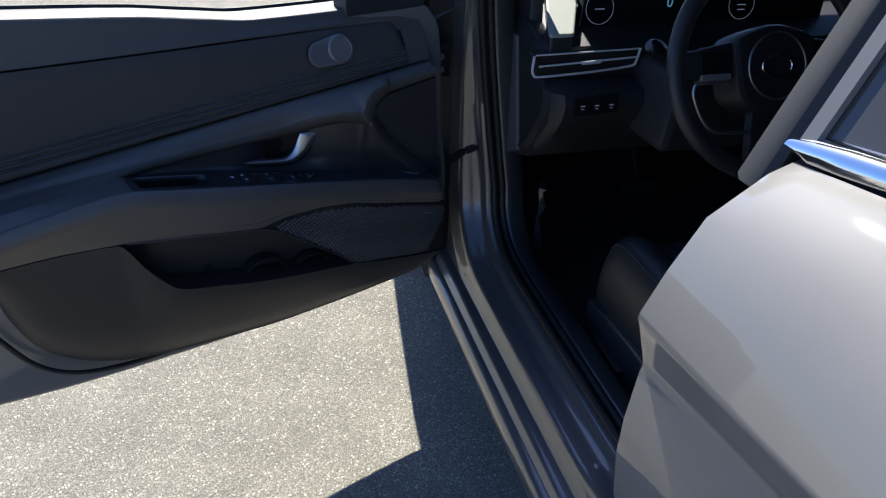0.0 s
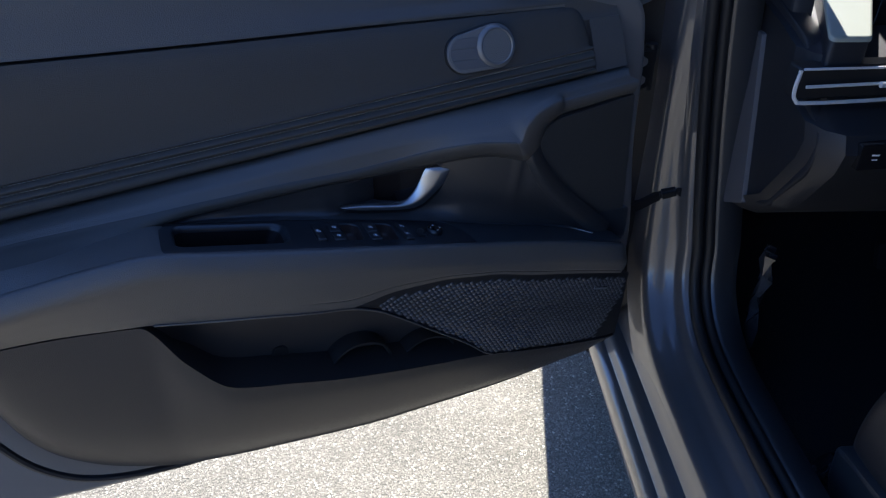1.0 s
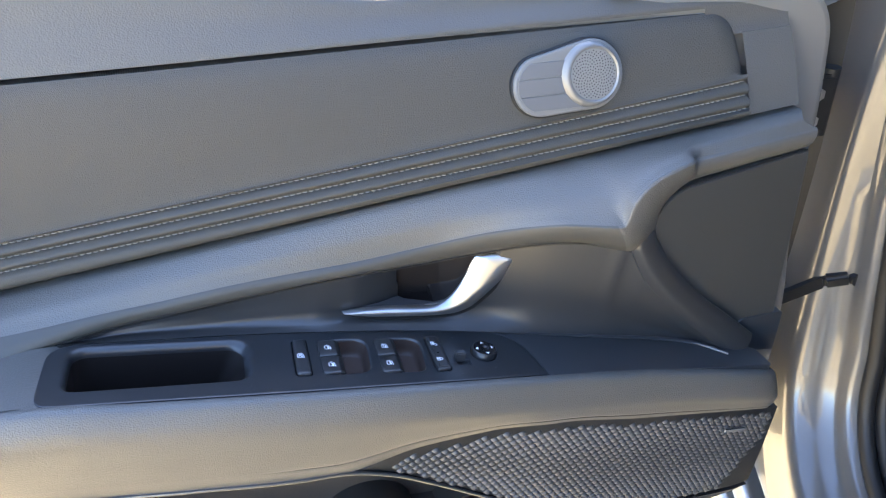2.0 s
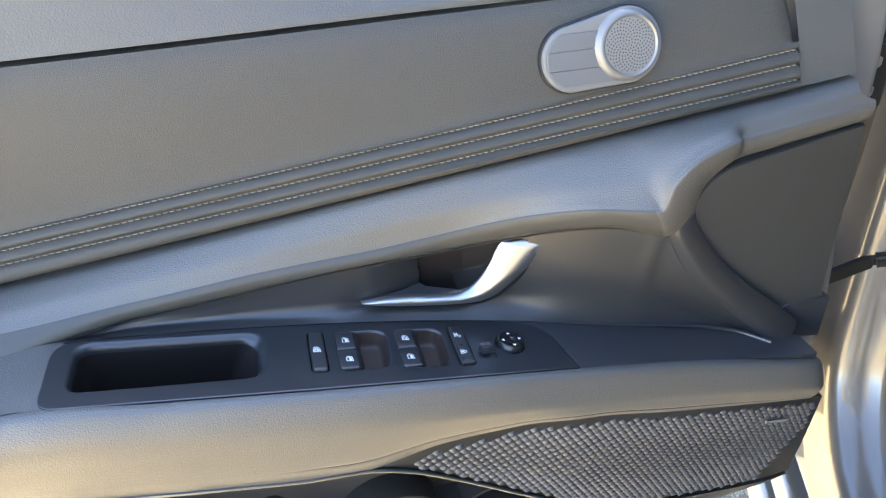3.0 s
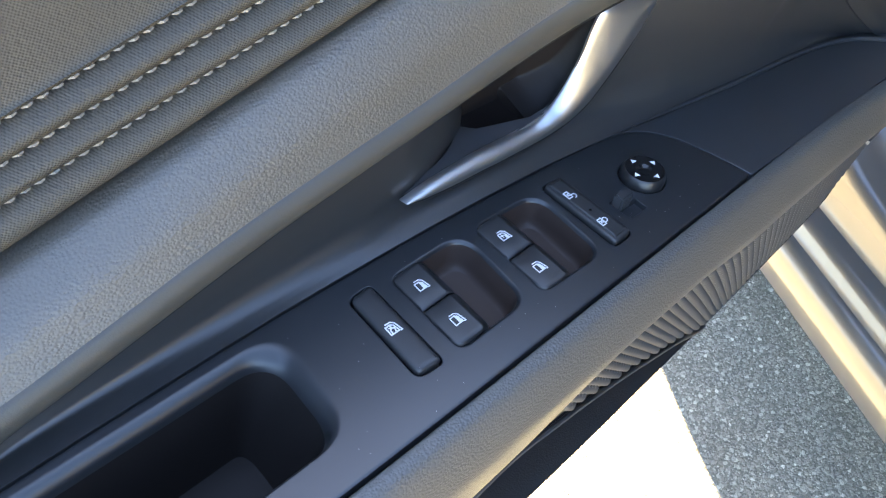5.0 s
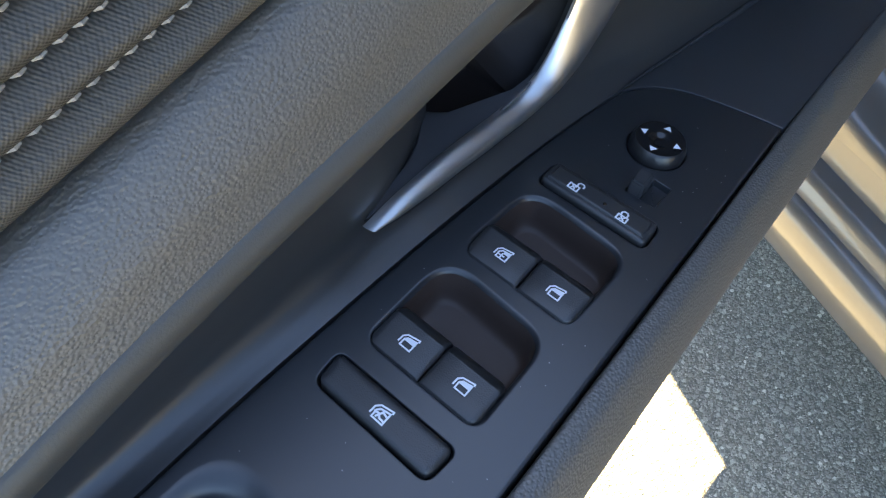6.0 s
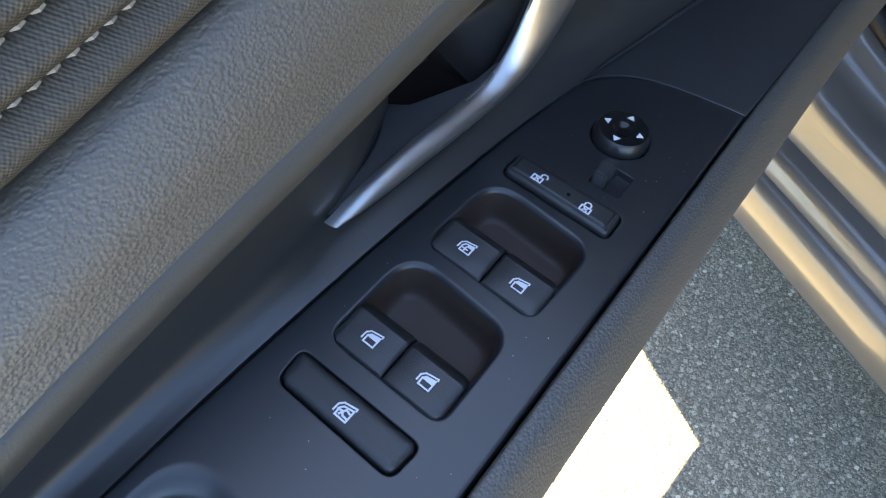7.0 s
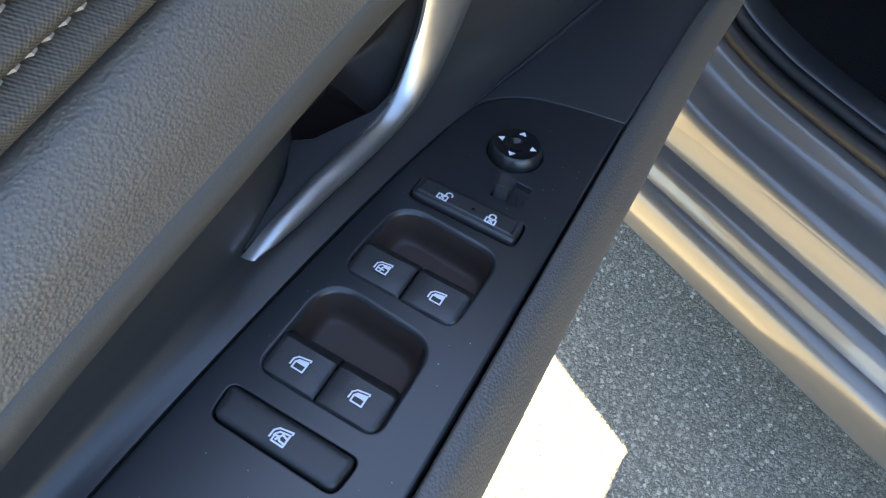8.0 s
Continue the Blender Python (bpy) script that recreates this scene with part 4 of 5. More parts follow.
hinge(0.80)
hinge(0.45)
bm = sweep(catmull([(0.525, 0.085, 0.556), (0.56, 0.083, 0.563), (0.60, 0.074, 0.580), (0.615, 0.068, 0.588)], 12), [(-0.003, -0.008), (0.003, -0.008), (0.003, 0.008), (-0.003, 0.008)])
strap = part("check_strap", bm, BLACK, door, "black door check strap")
bm = bmesh.new()
box(bm, (-0.016, -0.010, -0.009), (0.014, 0.010, 0.009), Matrix.Translation((0.617, 0.066, 0.589)) @ Matrix.Rotation(-0.35, 4, "Y") @ Matrix.Rotation(-0.5, 4, "Z"))
bmesh.ops.bevel(bm, geom=bm.edges[:], offset=0.004, segments=3, affect="EDGES")
bmesh.ops.create_cone(bm, cap_ends=True, segments=18, radius1=0.010, radius2=0.008, depth=0.02, matrix=Matrix.Translation((0.631, 0.060, 0.592)) @ Matrix.Rotation(math.pi / 2, 4, "X"))
part("strap_joint", bm, BLACK, strap)

# ---- the car's own frame: inwards from its flank, forwards, up ----
COS, SIN = math.cos(radians(24.4)), math.sin(radians(24.4))


def cf(lat, fwd, z):
    return Vector((lat * COS + fwd * SIN, -lat * SIN + fwd * COS, z))


def car_grid(rows, bm=None):
    return grid_mesh([[cf(*p) for p in r] for r in rows], bm=bm)


body = thing("car_body", "warm grey metallic car body with open door aperture", "car", cf(0.9, 0, 0)[:])

# door aperture: one section carried along sill and hinge pillar
AP = catmull([(-0.67, 0.95), (-0.66, 0.75), (-0.64, 0.55), (-0.61, 0.44), (-0.56, 0.378), (-0.49, 0.352), (-0.38, 0.345), (-0.15, 0.345), (0.07, 0.347), (0.16, 0.355), (0.225, 0.378), (0.272, 0.425), (0.292, 0.49), (0.302, 0.6), (0.305, 0.75), (0.295, 0.9), (0.262, 1.07)], 130)


def aperture(section, path=AP):
    """Carries pairs (inwards, towards the opening) along the aperture."""
    t = np.gradient(path, axis=0)
    t /= np.linalg.norm(t, axis=1)[:, None]
    nrm = np.stack([-t[:, 1], t[:, 0]], 1)
    return car_grid([[(a - (0.11 * max(0, p[1] - 0.5) * min(1.2, max(0, (a - 0.505) / 0.06)) if p[0] > 0 else 0), p[0] + q[0] * b, p[1] + q[1] * b) for a, b in section] for p, q in zip(path, nrm)])


part("aperture_frame", aperture([(0.498, -0.075), (0.504, -0.06), (0.5075, -0.03), (0.510, -0.020), (0.514, -0.0155), (0.521, -0.013), (0.54, -0.010), (0.558, -0.007), (0.564, -0.002), (0.568, 0.006), (0.574, 0.009), (0.60, 0.009)]), JAMB, body, "glossy painted sill and hinge pillar")
ring_sec = lambda c, n, r, k=12: [(c + r * math.cos(2 * math.pi * i / k), n + r * math.sin(2 * math.pi * i / k)) for i in range(k + 1)]
part("door_seal", aperture(ring_sec(0.588, 0.016, 0.009)), RUBBER, body, "black rubber aperture seal")
part("door_seal", aperture(ring_sec(0.606, 0.020, 0.008)), RUBBER, body, "black rubber aperture seal")
part("sill_trim", aperture([(0.600, 0.010), (0.614, 0.024), (0.62, 0.026), (0.65, 0.020), (0.665, 0.005), (0.67, -0.06), (0.67, -0.14)]), HARD, body, "black plastic scuff plate and kick trim")

# rocker with its steps
rock = [(0.47, 0.17), (0.455, 0.20), (0.4465, 0.235), (0.447, 0.255), (0.452, 0.266), (0.459, 0.270), (0.466, 0.271), (0.470, 0.276), (0.473, 0.284), (0.477, 0.289), (0.484, 0.291), (0.497, 0.293), (0.502, 0.300), (0.505, 0.312), (0.509, 0.322), (0.513, 0.3285)]
part("rocker", car_grid([[(a, f_, z) for a, z in rock] for f_ in np.linspace(-1.3, 0.6, 20)]), JAMB, body, "stepped painted rocker panel")

# fender and bonnet ahead of the door
rows = []
for f_, dl, dz in ((0.36, 0.0, 0.0), (0.63, 0.0, -0.015), (1.0, 0.04, -0.05), (1.35, 0.085, -0.10), (1.9, 0.17, -0.2), (2.2, 0.3, -0.3)):
    rows.append([(a + dl * w, f_, z + dz * h) for a, z, w, h in ((0.50, 0.17, 1, 0), (0.44, 0.22, 1, 0), (0.40, 0.35, 1, 0), (0.372, 0.55, 1, 0), (0.368, 0.66, 1, 0.5), (0.385, 0.78, 1, 1), (0.44, 0.87, 1, 1), (0.53, 0.915, 0.8, 1), (0.7, 0.95, 0.5, 1), (1.27, 0.985, 0, 1), (1.9, 0.96, 0, 1), (2.1, 0.87, 0, 1), (2.17, 0.6, 0, 0), (2.1, 0.17, 0, 0))])
part("fender", car_grid(rows), PAINT, body, "painted front fender and bonnet")
part("front_bumper", car_grid([rows[-1], [(a * 0.97 + 0.03, f_ + 0.05, min(z, 0.5)) for a, f_, z in rows[-1]], [(a * 0.97 + 0.03, f_ - 0.02, 0.17) for a, f_, z in rows[-1]]]), PAINT, body)
part("fender_back", car_grid([[(0.372, 0.36, 0.55), (0.44, 0.34, 0.55), (0.50, 0.36, 0.55)], [(0.44, 0.36, 0.22), (0.46, 0.35, 0.22), (0.50, 0.37, 0.22)]]), BLACK, body)
rows = [[(0.39, 0.37, z), (0.45, 0.40, z), (0.52, 0.36, z), (0.525, 0.32, z)] for z in (0.25, 0.6, 0.9, 1.1)]
part("hinge_gap", car_grid(rows), BLACK, body)

# cabin: floor, far side, roof, rear wall, bulkhead, sun-blocking sheet in the upper windscreen
part("floor_pan", car_grid([[(a, f_, z) for a in (0.60, 1.3, 2.15)] for f_, z in ((-2.0, 0.24), (0.3, 0.22), (0.55, 0.26), (0.85, 0.45), (0.9, 0.8))]), CARPET, body, "black carpet floor")
part("roof", car_grid([[(a, f_, z) for a, z in ((0.66, 1.36), (0.8, 1.41), (1.27, 1.43), (1.75, 1.41), (1.95, 1.36))] for f_ in (-2.4, -1.2, -0.3, 0.0)]), PAINT, body)
part("roof_lining", car_grid([[(a, f_, z - 0.03) for a, z in ((0.66, 1.36), (0.8, 1.41), (1.27, 1.43), (1.75, 1.41), (1.95, 1.36))] for f_ in (-2.4, -1.2, -0.3, 0.0)]), CARPET, body)
part("far_side", car_grid([[(2.16, f_, 0.2), (2.18, f_, 0.6), (2.15, f_, 0.95)] for f_ in (-2.4, 0.9)]), HARD, body)
part("far_window", car_grid([[(2.15, f_, 0.95), (2.08, f_, 1.15), (1.95, f_, 1.36)] for f_ in (-2.0, -0.9, 0.0)]), GLASS, body)
part("rear_wall", car_grid([[(a, -2.0, z) for a in (0.42, 2.16)] for z in (0.2, 1.4)]), CARPET, body)
# unseen opaque sheet, cut shorter at the left so sun reaches the dash end
part("windscreen_sun_block", car_grid([[(0.66, 0.0, 1.36), (0.725, 0.0, 1.38), (0.73, 0.0, 1.381), (1.27, 0.0, 1.43), (1.95, 0.0, 1.36)], [(0.60, 0.37, 1.185), (0.725, 0.37, 1.19), (0.73, 0.47, 1.15), (1.27, 0.50, 1.18), (2.02, 0.46, 1.142)]]), GLOSS, body, "unseen opaque sheet in the upper windscreen that keeps sun off the cabin")
# pillar section widened to keep sun off the dash's left corner
bm = sweep([cf(0.66, -0.6, 1.38), cf(0.63, -0.05, 1.34), cf(0.57, 0.3, 1.15), cf(0.53, 0.6, 1.0), cf(0.52, 0.75, 0.93)], rounded([(-0.09, -0.03), (0.078, -0.03), (0.078, 0.03), (-0.09, 0.03)], 0.015, 3))
part("windscreen_pillar", bm, PAINT, body)

# ---- rear door, closed ----
rear = thing("rear_door", "closed rear car door in warm grey metallic paint", "car door", cf(0.37, -1.2, 0.3)[:])
rows = []
SEC = [(0.478, 1.0215), (0.455, 1.0125), (0.406, 0.977), (0.379, 0.928), (0.361, 0.888), (0.3595, 0.882), (0.3625, 0.874), (0.3735, 0.832), (0.3745, 0.826), (0.3725, 0.818), (0.366, 0.761), (0.365, 0.716), (0.371, 0.658), (0.395, 0.55), (0.43, 0.42), (0.455, 0.33), (0.47, 0.29)]
for f_ in np.linspace(-0.76, -1.95, 40):
    d = -0.76 - f_
    up_a, up_b = smooth_at([0, 0.12, 0.22, 0.6, 1.2], [0, 0.012, 0.023, 0.06, 0.1], d), smooth_at([0, 0.05, 0.18, 0.6, 1.2], [0, 0.009, 0.025, 0.05, 0.07], d)
    belt = 0.012 * min(1, d / 0.12) + 0.02 * min(1, d / 0.6)
    r = []
    for i, (a, z) in enumerate(SEC):
        dz = belt if i < 2 else belt + (up_a - belt) * (i - 1) / 3 if i < 4 else up_a if i < 7 else up_b if i < 10 else up_b * max(0, 1 - (i - 9) / 4)
        bulge = -0.012 * math.sin(min(1, d / 1.0) * math.pi / 2) * (1 if 3 < i < 14 else 0.4)
        r.append((a + bulge + (0.012 * min(1, d / 0.25) if 6 < i < 10 else 0), f_, z + dz))
    rows.append(r)
lead = [(a + 0.006, -0.757, z) for a, z in SEC]
deep_ = [(a + 0.05, -0.765, z) for a, z in SEC]
part("door_skin", car_grid([deep_, lead] + rows), PAINT, rear, "warm grey metallic door skin with sharp creases")
slope = lambda f_, z, out=0.0: (0.476 + 0.46 * (z - 1.01) - out, f_, z)
belt = lambda d: 1.034 + 0.012 * min(1, d / 0.12) + 0.02 * min(1, d / 0.6)
rows = []
for d in np.linspace(0, 1.15, 40):
    k = min(1.0, 0.35 + d / 0.05)
    z = belt(d)
    rows.append([slope(-0.744 - d, z + h * k, o) for h, o in ((-0.0125, -0.008), (-0.0125, 0.006), (-0.008, 0.009), (0.0, 0.0092), (0.005, 0.006), (0.008, -0.004))])
bm = car_grid(rows)
part("chrome_strip", bm, CHROME, rear, "bright chrome belt strip")
part("window_pane", car_grid([[slope(f_, z, -0.004) for z in (1.04, 1.2, 1.35)] for f_ in (-0.76, -1.3, -1.9)]), GLASS, rear, "dark tinted rear window")
part("window_frame", car_grid([[slope(f_, z, o) for f_, o in ((-0.767, -0.003), (-0.766, 0.003), (-0.752, 0.005), (-0.750, -0.003))] for z in (1.03, 1.1, 1.2, 1.36)]), PAINT, rear, "painted window frame")
part("pillar_seal", car_grid([[slope(f_, z, o) for f_, o in ((-0.751, -0.01), (-0.750, 0.003), (-0.742, 0.008), (-0.722, 0.008), (-0.708, 0.0), (-0.710, -0.03))] for z in (0.99, 1.1, 1.2, 1.36)]), RUBBER, rear, "black rubber window seal")
bm = car_grid([[(0.46, -0.80, z), (0.58, -0.80, z), (0.64, -0.84, z), (0.64, -0.99, z)] for z in (0.3, 0.6, 1.0)])
part("centre_pillar", bm, HARD, body)

# ---- dashboard ----
dash = thing("dashboard", "dark blue-black dashboard with vent and digital cluster", "dashboard", cf(0.9, 0.2, 0.7)[:])
DASH = material("dash_plastic", (0.017, 0.018, 0.021), 0.5, grain=0.3, scale=900, kind="cells", distance=0.0005)
prof = [(0.85, 0.95), (0.45, 0.93), (0.24, 0.90), (0.17, 0.885), (0.125, 0.872), (0.118, 0.815), (0.085, 0.805), (0.055, 0.797), (0.045, 0.775), (0.055, 0.745), (0.12, 0.66), (0.22, 0.60), (0.45, 0.58)]
rows = []
for i, a in enumerate((0.612, 0.622, 0.64, 0.8, 1.1, 1.5, 2.14)):
    k = (0.05, 0.018, 0.0, 0, 0, 0, 0)[i]
    rows.append([(a, f_ + k, z) for f_, z in prof])
part("dash_shell", car_grid(rows), DASH, dash, "dark grained dashboard shell")
side = rounded([(0.30, 0.92), (0.16, 0.885), (0.13, 0.82), (0.07, 0.79), (0.075, 0.74), (0.16, 0.64), (0.34, 0.60)], 0.02)
part("side_panel", slab(lambda u, v, k: cf(0.622 - k, u, v), side, 0.004, -0.02, 0.004), DASH, dash)
trim_loop_ = rounded([(0.222, 0.870), (0.42, 0.900), (0.62, 0.93), (0.62, 1.02), (0.42, 1.12), (0.30, 1.12), (0.236, 0.99)], [0.02, 0.05, 0.02, 0.02, 0.03, 0.03, 0.05])
part("pillar_trim", slab(lambda u, v, k: cf(0.643 - k, u, v), trim_loop_, 0.022, -0.006, 0.008), DASH, dash, "black inner trim at the foot of the windscreen pillar")
strip_loop = rounded([(0.335, 0.86), (0.275, 0.86), (0.215, 0.62), (0.275, 0.59)], 0.004)
part("side_cover", slab(lambda u, v, k: cf(0.615 - k, u, v), strip_loop, 0.004, -0.01, 0.001), material("grey_trim", (0.10, 0.10, 0.105), 0.5), dash)
BRIGHT = material("bright_trim", (0.7, 0.71, 0.72), 0.3, metal=0.3)
# vent: a chrome hoop round slats
vent = part("vent", slab(lambda u, v, k: cf(u, 0.113 - k, v), rounded([(0.59, 0.823), (0.812, 0.832), (0.828, 0.866), (0.594, 0.862)], 0.004), 0.004, -0.03, 0.002), BLACK, dash, "black air vent with bright surround")
bm = sweep(catmull([cf(0.818, 0.108, 0.868), cf(0.811, 0.106, 0.842), cf(0.797, 0.105, 0.833), cf(0.70, 0.103, 0.825), cf(0.606, 0.103, 0.821), cf(0.592, 0.104, 0.824), cf(0.588, 0.105, 0.836), cf(0.590, 0.105, 0.862)], 40), circle(0.0026, 8), up=(0.2, 0.9, 0.1))
part("vent_surround", bm, BRIGHT, vent)
part("vent_slat", sweep([cf(0.600, 0.102, 0.842), cf(0.812, 0.102, 0.852)], circle(0.0022, 8)), BRIGHT, vent)
part("vent_rim", sweep([cf(0.594, 0.106, 0.863), cf(0.815, 0.106, 0.868)], circle(0.0018, 8)), BRIGHT, vent)
part("vent_tab", sweep([cf(0.690, 0.098, 0.846), cf(0.728, 0.098, 0.848)], circle(0.0042, 8)), BRIGHT, vent)
# sunlit dash end, its sunlight partly put into a pale colour, and cluster
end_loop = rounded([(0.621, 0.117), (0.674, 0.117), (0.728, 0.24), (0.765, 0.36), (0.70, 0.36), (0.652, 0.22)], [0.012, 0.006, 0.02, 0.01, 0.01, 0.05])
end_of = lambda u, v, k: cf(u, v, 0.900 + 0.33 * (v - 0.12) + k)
part("sunlit_dash_end", slab(end_of, end_loop, 0.0, -0.006, 0.003), material("sunlit_dash_plastic", (0.30, 0.32, 0.27), 0.5), dash, "sunlit dashboard end beside the cluster, its brightness put into a pale colour")
part("end_riser", slab(end_of, shrink(end_loop, 0.002), -0.005, -0.055, 0.002), DASH, dash)
scr_of = lambda u, v, k: cf(u, 0.205 - k + 0.15 * (v - 0.9), v)
scr = part("cluster_screen", slab(scr_of, rounded([(0.712, 0.842), (1.30, 0.842), (1.32, 0.985), (0.735, 0.985)], 0.012), 0.004, -0.02, 0.003), GLOSS, dash, "gloss black digital instrument screen")
DIAL = bpy.data.materials.new("lit_dial")
DIAL.use_nodes = True
DIAL.node_tree.nodes["Principled BSDF"].inputs["Base Color"].default_value = (0.1, 0.1, 0.1, 1)
DIAL.node_tree.nodes["Principled BSDF"].inputs["Emission Color"].default_value = (0.75, 0.8, 0.85, 1)
DIAL.node_tree.nodes["Principled BSDF"].inputs["Emission Strength"].default_value = 0.05
for cx in (0.765, 1.10):
    bm = bmesh.new()
    strip(bm, scr_of, [(cx + x, 0.926 + y) for x, y in circle(0.031, 40)], 0.0012, 0.0045, True)
    strip(bm, scr_of, [(cx - 0.01, 0.925), (cx + 0.01, 0.925)], 0.002, 0.0046)
    if cx > 1:
        strip(bm, scr_of, [(cx - 0.008, 0.915), (cx + 0.008, 0.915)], 0.002, 0.0047)
    part("gauge_ring", bm, DIAL, scr, "thin white gauge ring")
txt = bpy.data.curves.new("speed", "FONT")
txt.body, txt.size, txt.align_x = "0", 0.03, "CENTER"
LITC = bpy.data.materials.new("lit_digit")
LITC.use_nodes = True
LITC.node_tree.nodes["Principled BSDF"].inputs["Emission Color"].default_value = (0.2, 0.7, 0.75, 1)
LITC.node_tree.nodes["Principled BSDF"].inputs["Emission Strength"].default_value = 0.08
txt.materials.append(LITC)
sp = new("speed_digit", txt)
sp.matrix_world = Matrix.Translation(scr_of(0.925, 0.925, 0.0048)) @ Matrix.Rotation(-radians(24.4), 4, "Z") @ Matrix.Rotation(math.pi / 2, 4, "X")
sp.parent = scr
# switch bank
bank_of = lambda u, v, k: cf(u, 0.046 - k, v)
bank = part("switch_bank", slab(bank_of, rounded([(0.655, 0.757), (0.75, 0.763), (0.75, 0.797), (0.655, 0.79)], 0.003), 0.006, -0.02, 0.001), GLOSS, dash, "small black switch bank with pale marks")
for cx in (0.674, 0.704, 0.735):
    bm = bmesh.new()
    strip(bm, bank_of, [(cx - 0.004, 0.778), (cx + 0.004, 0.778)], 0.0022, 0.0066)
    strip(bm, bank_of, [(cx - 0.003, 0.772), (cx + 0.003, 0.772)], 0.0014, 0.0066)
    part("mark", bm, WHITE, bank)
part("lower_shroud", slab(lambda u, v, k: cf(u, 0.10 - k, v), rounded([(0.80, 0.70), (1.0, 0.70), (1.02, 0.86), (0.82, 0.86)], 0.03), 0.15, -0.1, 0.02), DASH, dash)

# ---- steering wheel ----
wheel = thing("steering_wheel", "black leather steering wheel with satin spokes", "steering wheel", cf(0.925, -0.15, 0.9)[:])
WC = cf(0.925, -0.15, 0.900)
WM = Matrix.Translation(WC) @ Matrix.Rotation(-radians(24.4), 4, "Z") @ Matrix.Rotation(radians(-22), 4, "X")
wh = lambda a, b, k: WM @ Vector((a, -k, b))
bm = ring_skin([[wh((0.182 + 0.0165 * x) * math.cos(t), (0.182 + 0.0165 * x) * math.sin(t), 0.014 * y) for x, y in circle(1, 14)] for t in np.linspace(0, 2 * math.pi, 65)])
part("rim", bm, LEATHER, wheel, "black leather rim")
hub = part("hub", slab(wh, rounded([(-0.085, 0.05), (-0.075, -0.06), (0.0, -0.09), (0.075, -0.06), (0.085, 0.05), (0.0, 0.075)], 0.03, 8), 0.02, -0.05, 0.012), DASH, wheel, "padded wheel hub")
part("hub_ring", ring_skin([[wh((0.056 + 0.002 * x) * math.cos(t), (0.056 + 0.002 * x) * math.sin(t), 0.021 + 0.0018 * y) for x, y in circle(1, 8)] for t in np.linspace(0, 2 * math.pi, 49)]), SATIN, hub)
part("emblem", ring_skin([[wh((0.029 + 0.003 * x) * math.cos(t), 0.6 * (0.029 + 0.003 * x) * math.sin(t), 0.022 + 0.002 * y) for x, y in circle(1, 8)] for t in np.linspace(0, 2 * math.pi, 37)]), CHROME, hub, "plain chrome oval emblem")
for sgn in (-1, 1):
    part("spoke", slab(wh, rounded([(sgn * 0.175, 0.03), (sgn * 0.175, -0.015), (sgn * 0.08, -0.02), (sgn * 0.08, 0.045)][:: sgn], 0.008), 0.012, -0.01, 0.004), DASH, wheel)
    part("spoke_trim", sweep(catmull([wh(sgn * a, b, k) for a, b, k in ((0.09, -0.022, 0.014), (0.145, -0.0225, 0.014), (0.156, -0.027, 0.013), (0.157, -0.045, 0.012), (0.142, -0.08, 0.009), (0.122, -0.101, 0.008), (0.10, -0.107, 0.008), (0.045, -0.108, 0.008))], 40), circle(0.003, 8), up=(0.2, -0.9, 0.3)), SATIN, wheel)
    part("control_pad", slab(wh, rounded([(sgn * 0.145, 0.028), (sgn * 0.145, -0.018), (sgn * 0.09, -0.018), (sgn * 0.09, 0.032)][:: sgn], 0.004), 0.017, -0.005, 0.002), GLOSS, wheel)
    part("control_bar", slab(wh, rounded([(sgn * 0.145, -0.008), (sgn * 0.145, -0.019), (sgn * 0.09, -0.019), (sgn * 0.09, -0.008)][:: sgn], 0.002), 0.0195, -0.005, 0.001), GREY, wheel)
part("lower_spoke", slab(wh, rounded([(-0.04, -0.07), (-0.05, -0.17), (0.05, -0.17), (0.04, -0.07)], 0.01), 0.006, -0.012, 0.004), DASH, wheel)
stalk = part("indicator_stalk", sweep(catmull([cf(0.86, -0.02, 0.875), cf(0.80, -0.03, 0.895), cf(0.765, -0.045, 0.910), cf(0.742, -0.050, 0.918)], 14), circle(0.0125, 14), scale=(0.7, 0.7, 0.7, 0.72, 0.75, 0.8, 0.9, 1.05, 1.15, 1.2, 1.2, 1.18, 1.05, 0.7)), GLOSS, dash, "glossy black indicator stalk")
for k, t in enumerate((0.25, 0.5, 0.75)):
    p = cf(0.800, -0.03, 0.895) * (1 - t) + cf(0.742, -0.050, 0.918) * t
    part("stalk_ring", ring_skin([[p + Vector(cf(0.35 * math.cos(a) * r * 0.3, 0.2 * r * math.cos(a) * 0.3, 0)) + Vector((0, 0, math.sin(a) * r)) + Vector(cf(d, -0.34 * d, 0.4 * d)) for a in np.linspace(0, 2 * math.pi, 17)[:-1]] for r, d in ((0.0120, -0.003), (0.0165, -0.0025), (0.0165, 0.0025), (0.0120, 0.003))]), SMOOTH_KEY, stalk)

# ---- seat, pedal ----
seat = thing("driver_seat", "black leather driver seat with side bolster", "car seat", cf(0.925, -0.4, 0.24)[:])


def seat_skin(stations, half, base):
    """A padded skin: half is its section out from the middle (sideways, height), carried along stations (forwards, fullness)."""
    sec = [(0.925 - a, z) for a, z in half[::-1]] + [(0.925 + a, z) for a, z in half[1:]]
    sec = catmull(sec, 90)
    rows = []
    for f_, k in catmull(stations, 40):
        rows.append([(0.925 + (a - 0.925) * (0.90 + 0.10 * min(1, k)), f_, base + (z - base) * k) for a, z in sec])
    return rows


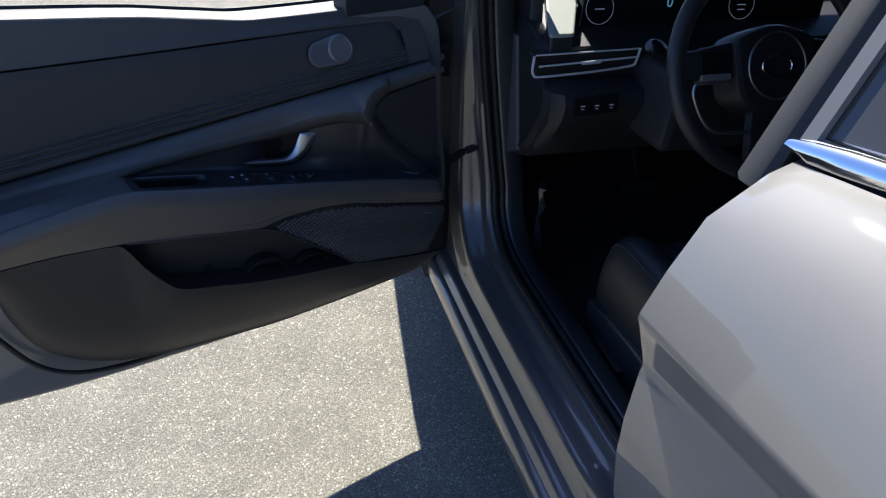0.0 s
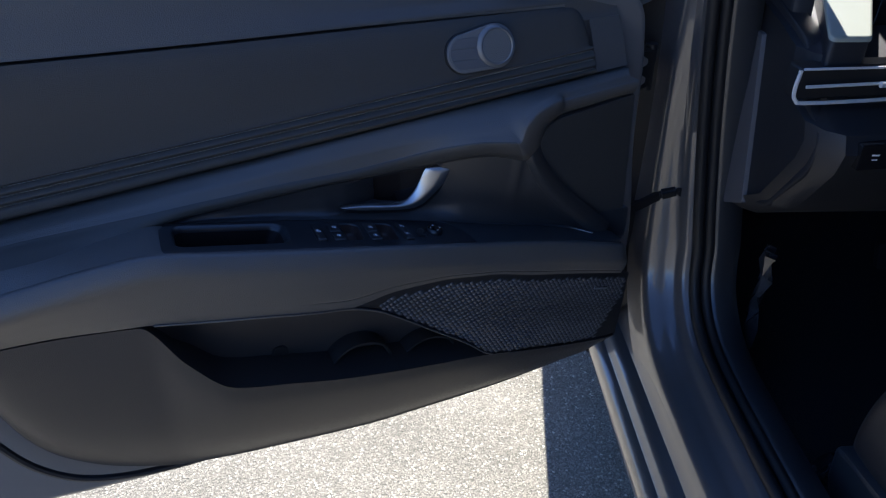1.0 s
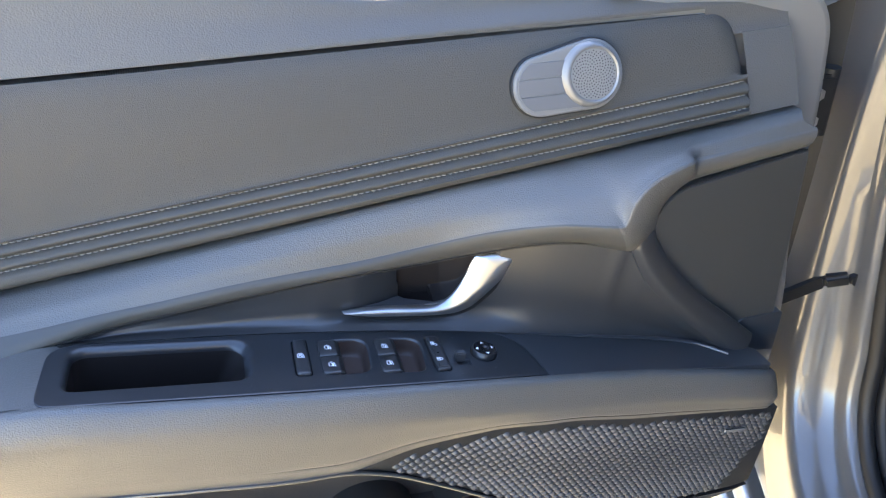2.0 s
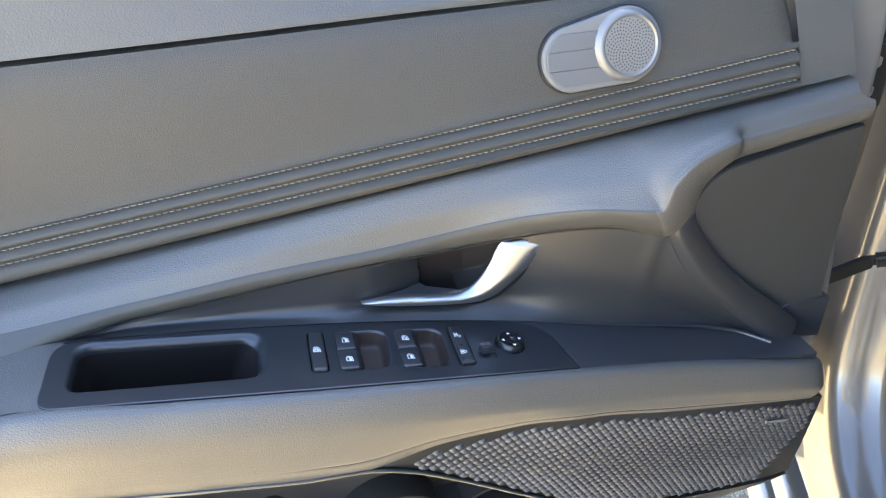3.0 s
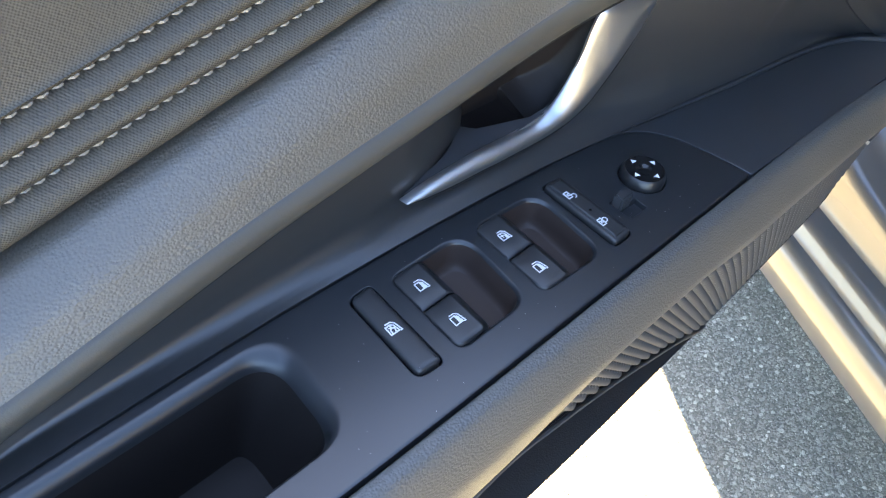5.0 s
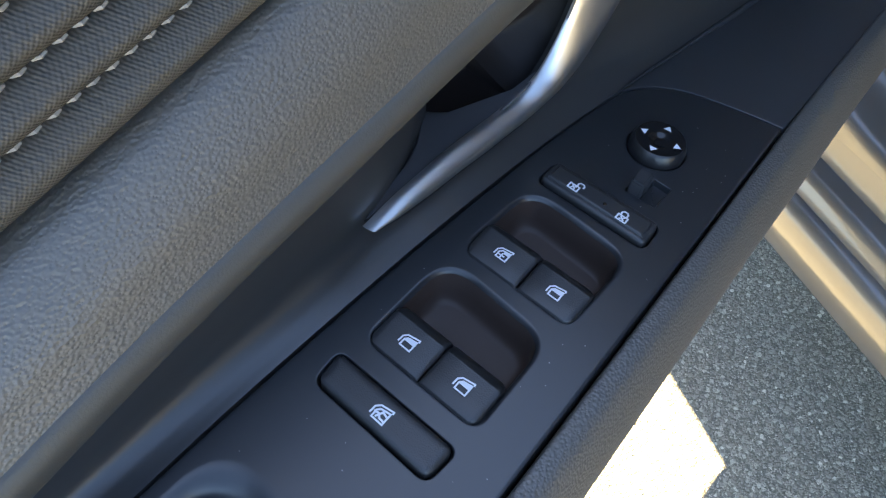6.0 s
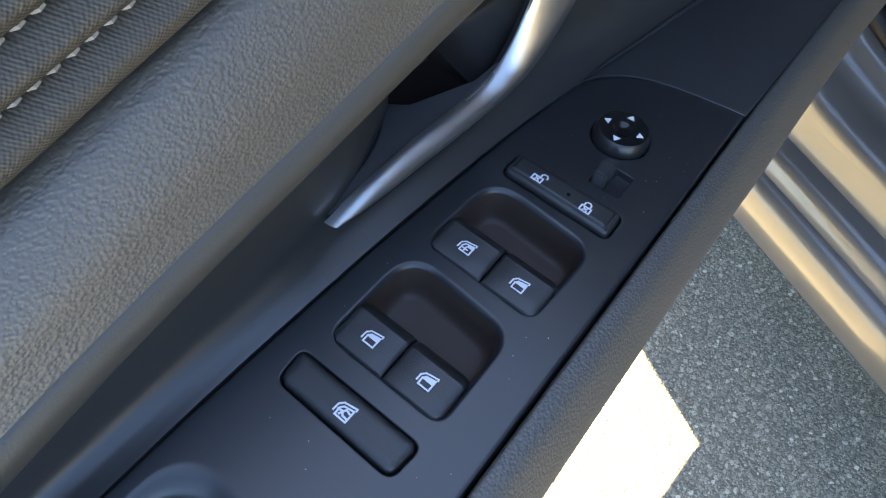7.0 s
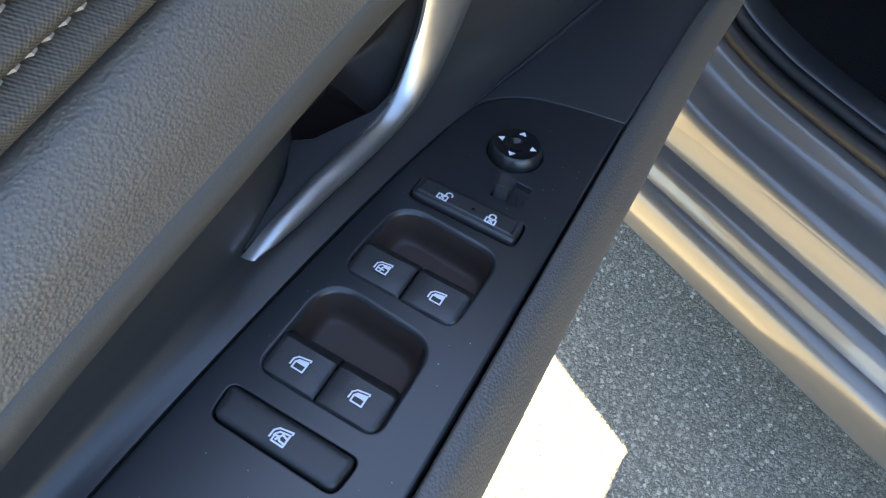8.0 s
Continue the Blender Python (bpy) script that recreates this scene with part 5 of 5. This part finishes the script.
CUSHION = [(0.0, 0.538), (0.06, 0.536), (0.095, 0.530), (0.108, 0.519), (0.118, 0.527), (0.145, 0.556), (0.175, 0.568), (0.20, 0.556), (0.215, 0.525), (0.222, 0.48), (0.222, 0.42), (0.212, 0.36)]
rows = seat_skin([(-0.055, 0.05), (-0.056, 0.35), (-0.061, 0.62), (-0.075, 0.84), (-0.105, 0.96), (-0.16, 1.0), (-0.4, 0.96), (-0.78, 0.9)], CUSHION, 0.36)
part("seat_cushion", car_grid(rows), LEATHER, seat, "black leather seat cushion with raised side bolsters")
PIPING = material("seat_seam", (0.055, 0.055, 0.058), 0.5)
for a in (0.072, 0.108, 0.205):
    for sgn in (-1, 1):
        k = int(np.argmin([abs(p[0] - 0.925 - sgn * a) + 2 * (p[2] < 0.5) for p in rows[25]]))
        part("piping", sweep([cf(*r[k]) + Vector((0, 0, 0.0004)) for r in rows[8:]], circle(0.0018, 6)), PIPING, seat)
shield = rounded([(-0.050, 0.385), (-0.055, 0.315), (-0.13, 0.275), (-0.70, 0.265), (-0.70, 0.40), (-0.2, 0.405)], [0.015, 0.02, 0.04, 0.02, 0.02, 0.05])
part("side_shield", slab(lambda u, v, k: cf(0.712 - k, u, v), shield, 0.018, -0.40, 0.008), HARD, seat, "black plastic seat side shield")
part("height_lever", slab(lambda u, v, k: cf(0.694 - k, u, v), rounded([(-0.12, 0.345), (-0.12, 0.325), (-0.24, 0.315), (-0.24, 0.340)], 0.009), 0.016, 0.0, 0.005), BLACK, seat)
part("recline_lever", slab(lambda u, v, k: cf(0.694 - k, u, v), rounded([(-0.30, 0.365), (-0.29, 0.335), (-0.38, 0.315), (-0.39, 0.35)], 0.012), 0.014, 0.0, 0.005), BLACK, seat)
BACK = [(0.0, 0.060), (0.10, 0.060), (0.13, 0.045), (0.16, 0.085), (0.20, 0.095), (0.225, 0.05), (0.225, -0.04), (0.20, -0.07)]
sec = catmull([(0.925 - a, d) for a, d in BACK[::-1]] + [(0.925 + a, d) for a, d in BACK[1:]], 60)
part("backrest", car_grid([[(0.925 + (a - 0.925) * w, -0.83 - 0.34 * (z - 0.5) + d * w, z) for a, d in sec] for z, w in ((0.42, 0.96), (0.6, 1.0), (0.9, 0.98), (1.1, 0.86), (1.16, 0.7), (1.18, 0.4))]), LEATHER, seat)
pedal = thing("brake_pedal", "black rubber brake pedal above the carpet", "pedal", cf(1.08, 0.45, 0.36)[:])
part("pad", slab(lambda u, v, k: cf(u, 0.45 - k + 0.4 * (v - 0.36), v), rounded([(1.03, 0.345), (1.14, 0.345), (1.14, 0.395), (1.03, 0.395)], 0.008), 0.008, -0.008, 0.003), RUBBER, pedal)
part("arm", sweep([cf(1.085, 0.47, 0.38), cf(1.085, 0.56, 0.5), cf(1.085, 0.62, 0.66)], circle(0.008, 8)), BLACK, pedal)


def film(corner, along, down, label, seed):
    """A crumpled sheet of clear packing film, spanned by two directions from a corner."""
    ob = thing("plastic_film", label, "plastic film", corner[:])
    rng = random.Random(seed)
    out = along.cross(down).normalized()
    rows = [[corner + along * (i / 9) + down * (j / 7) + out * rng.uniform(-0.012, 0.012) for i in range(10)] for j in range(8)]
    part("sheet", grid_mesh(rows), CLEAR, ob, smooth=False)
    return ob


CLEAR = material("clear_film", (0.035, 0.036, 0.04), 0.10, ior=1.6, spots=0.6, spot_scale=40)
film(cf(0.685, -0.06, 0.250), cf(0.10, 0.035, 0.0), cf(0.0, 0.075, 0.004), "crumpled clear plastic film on the carpet", 4)
film(cf(0.690, 0.225, 0.50), cf(0.028, 0.07, 0.0), cf(0.006, 0.02, -0.25), "clear protective film hanging on the kick panel", 9)
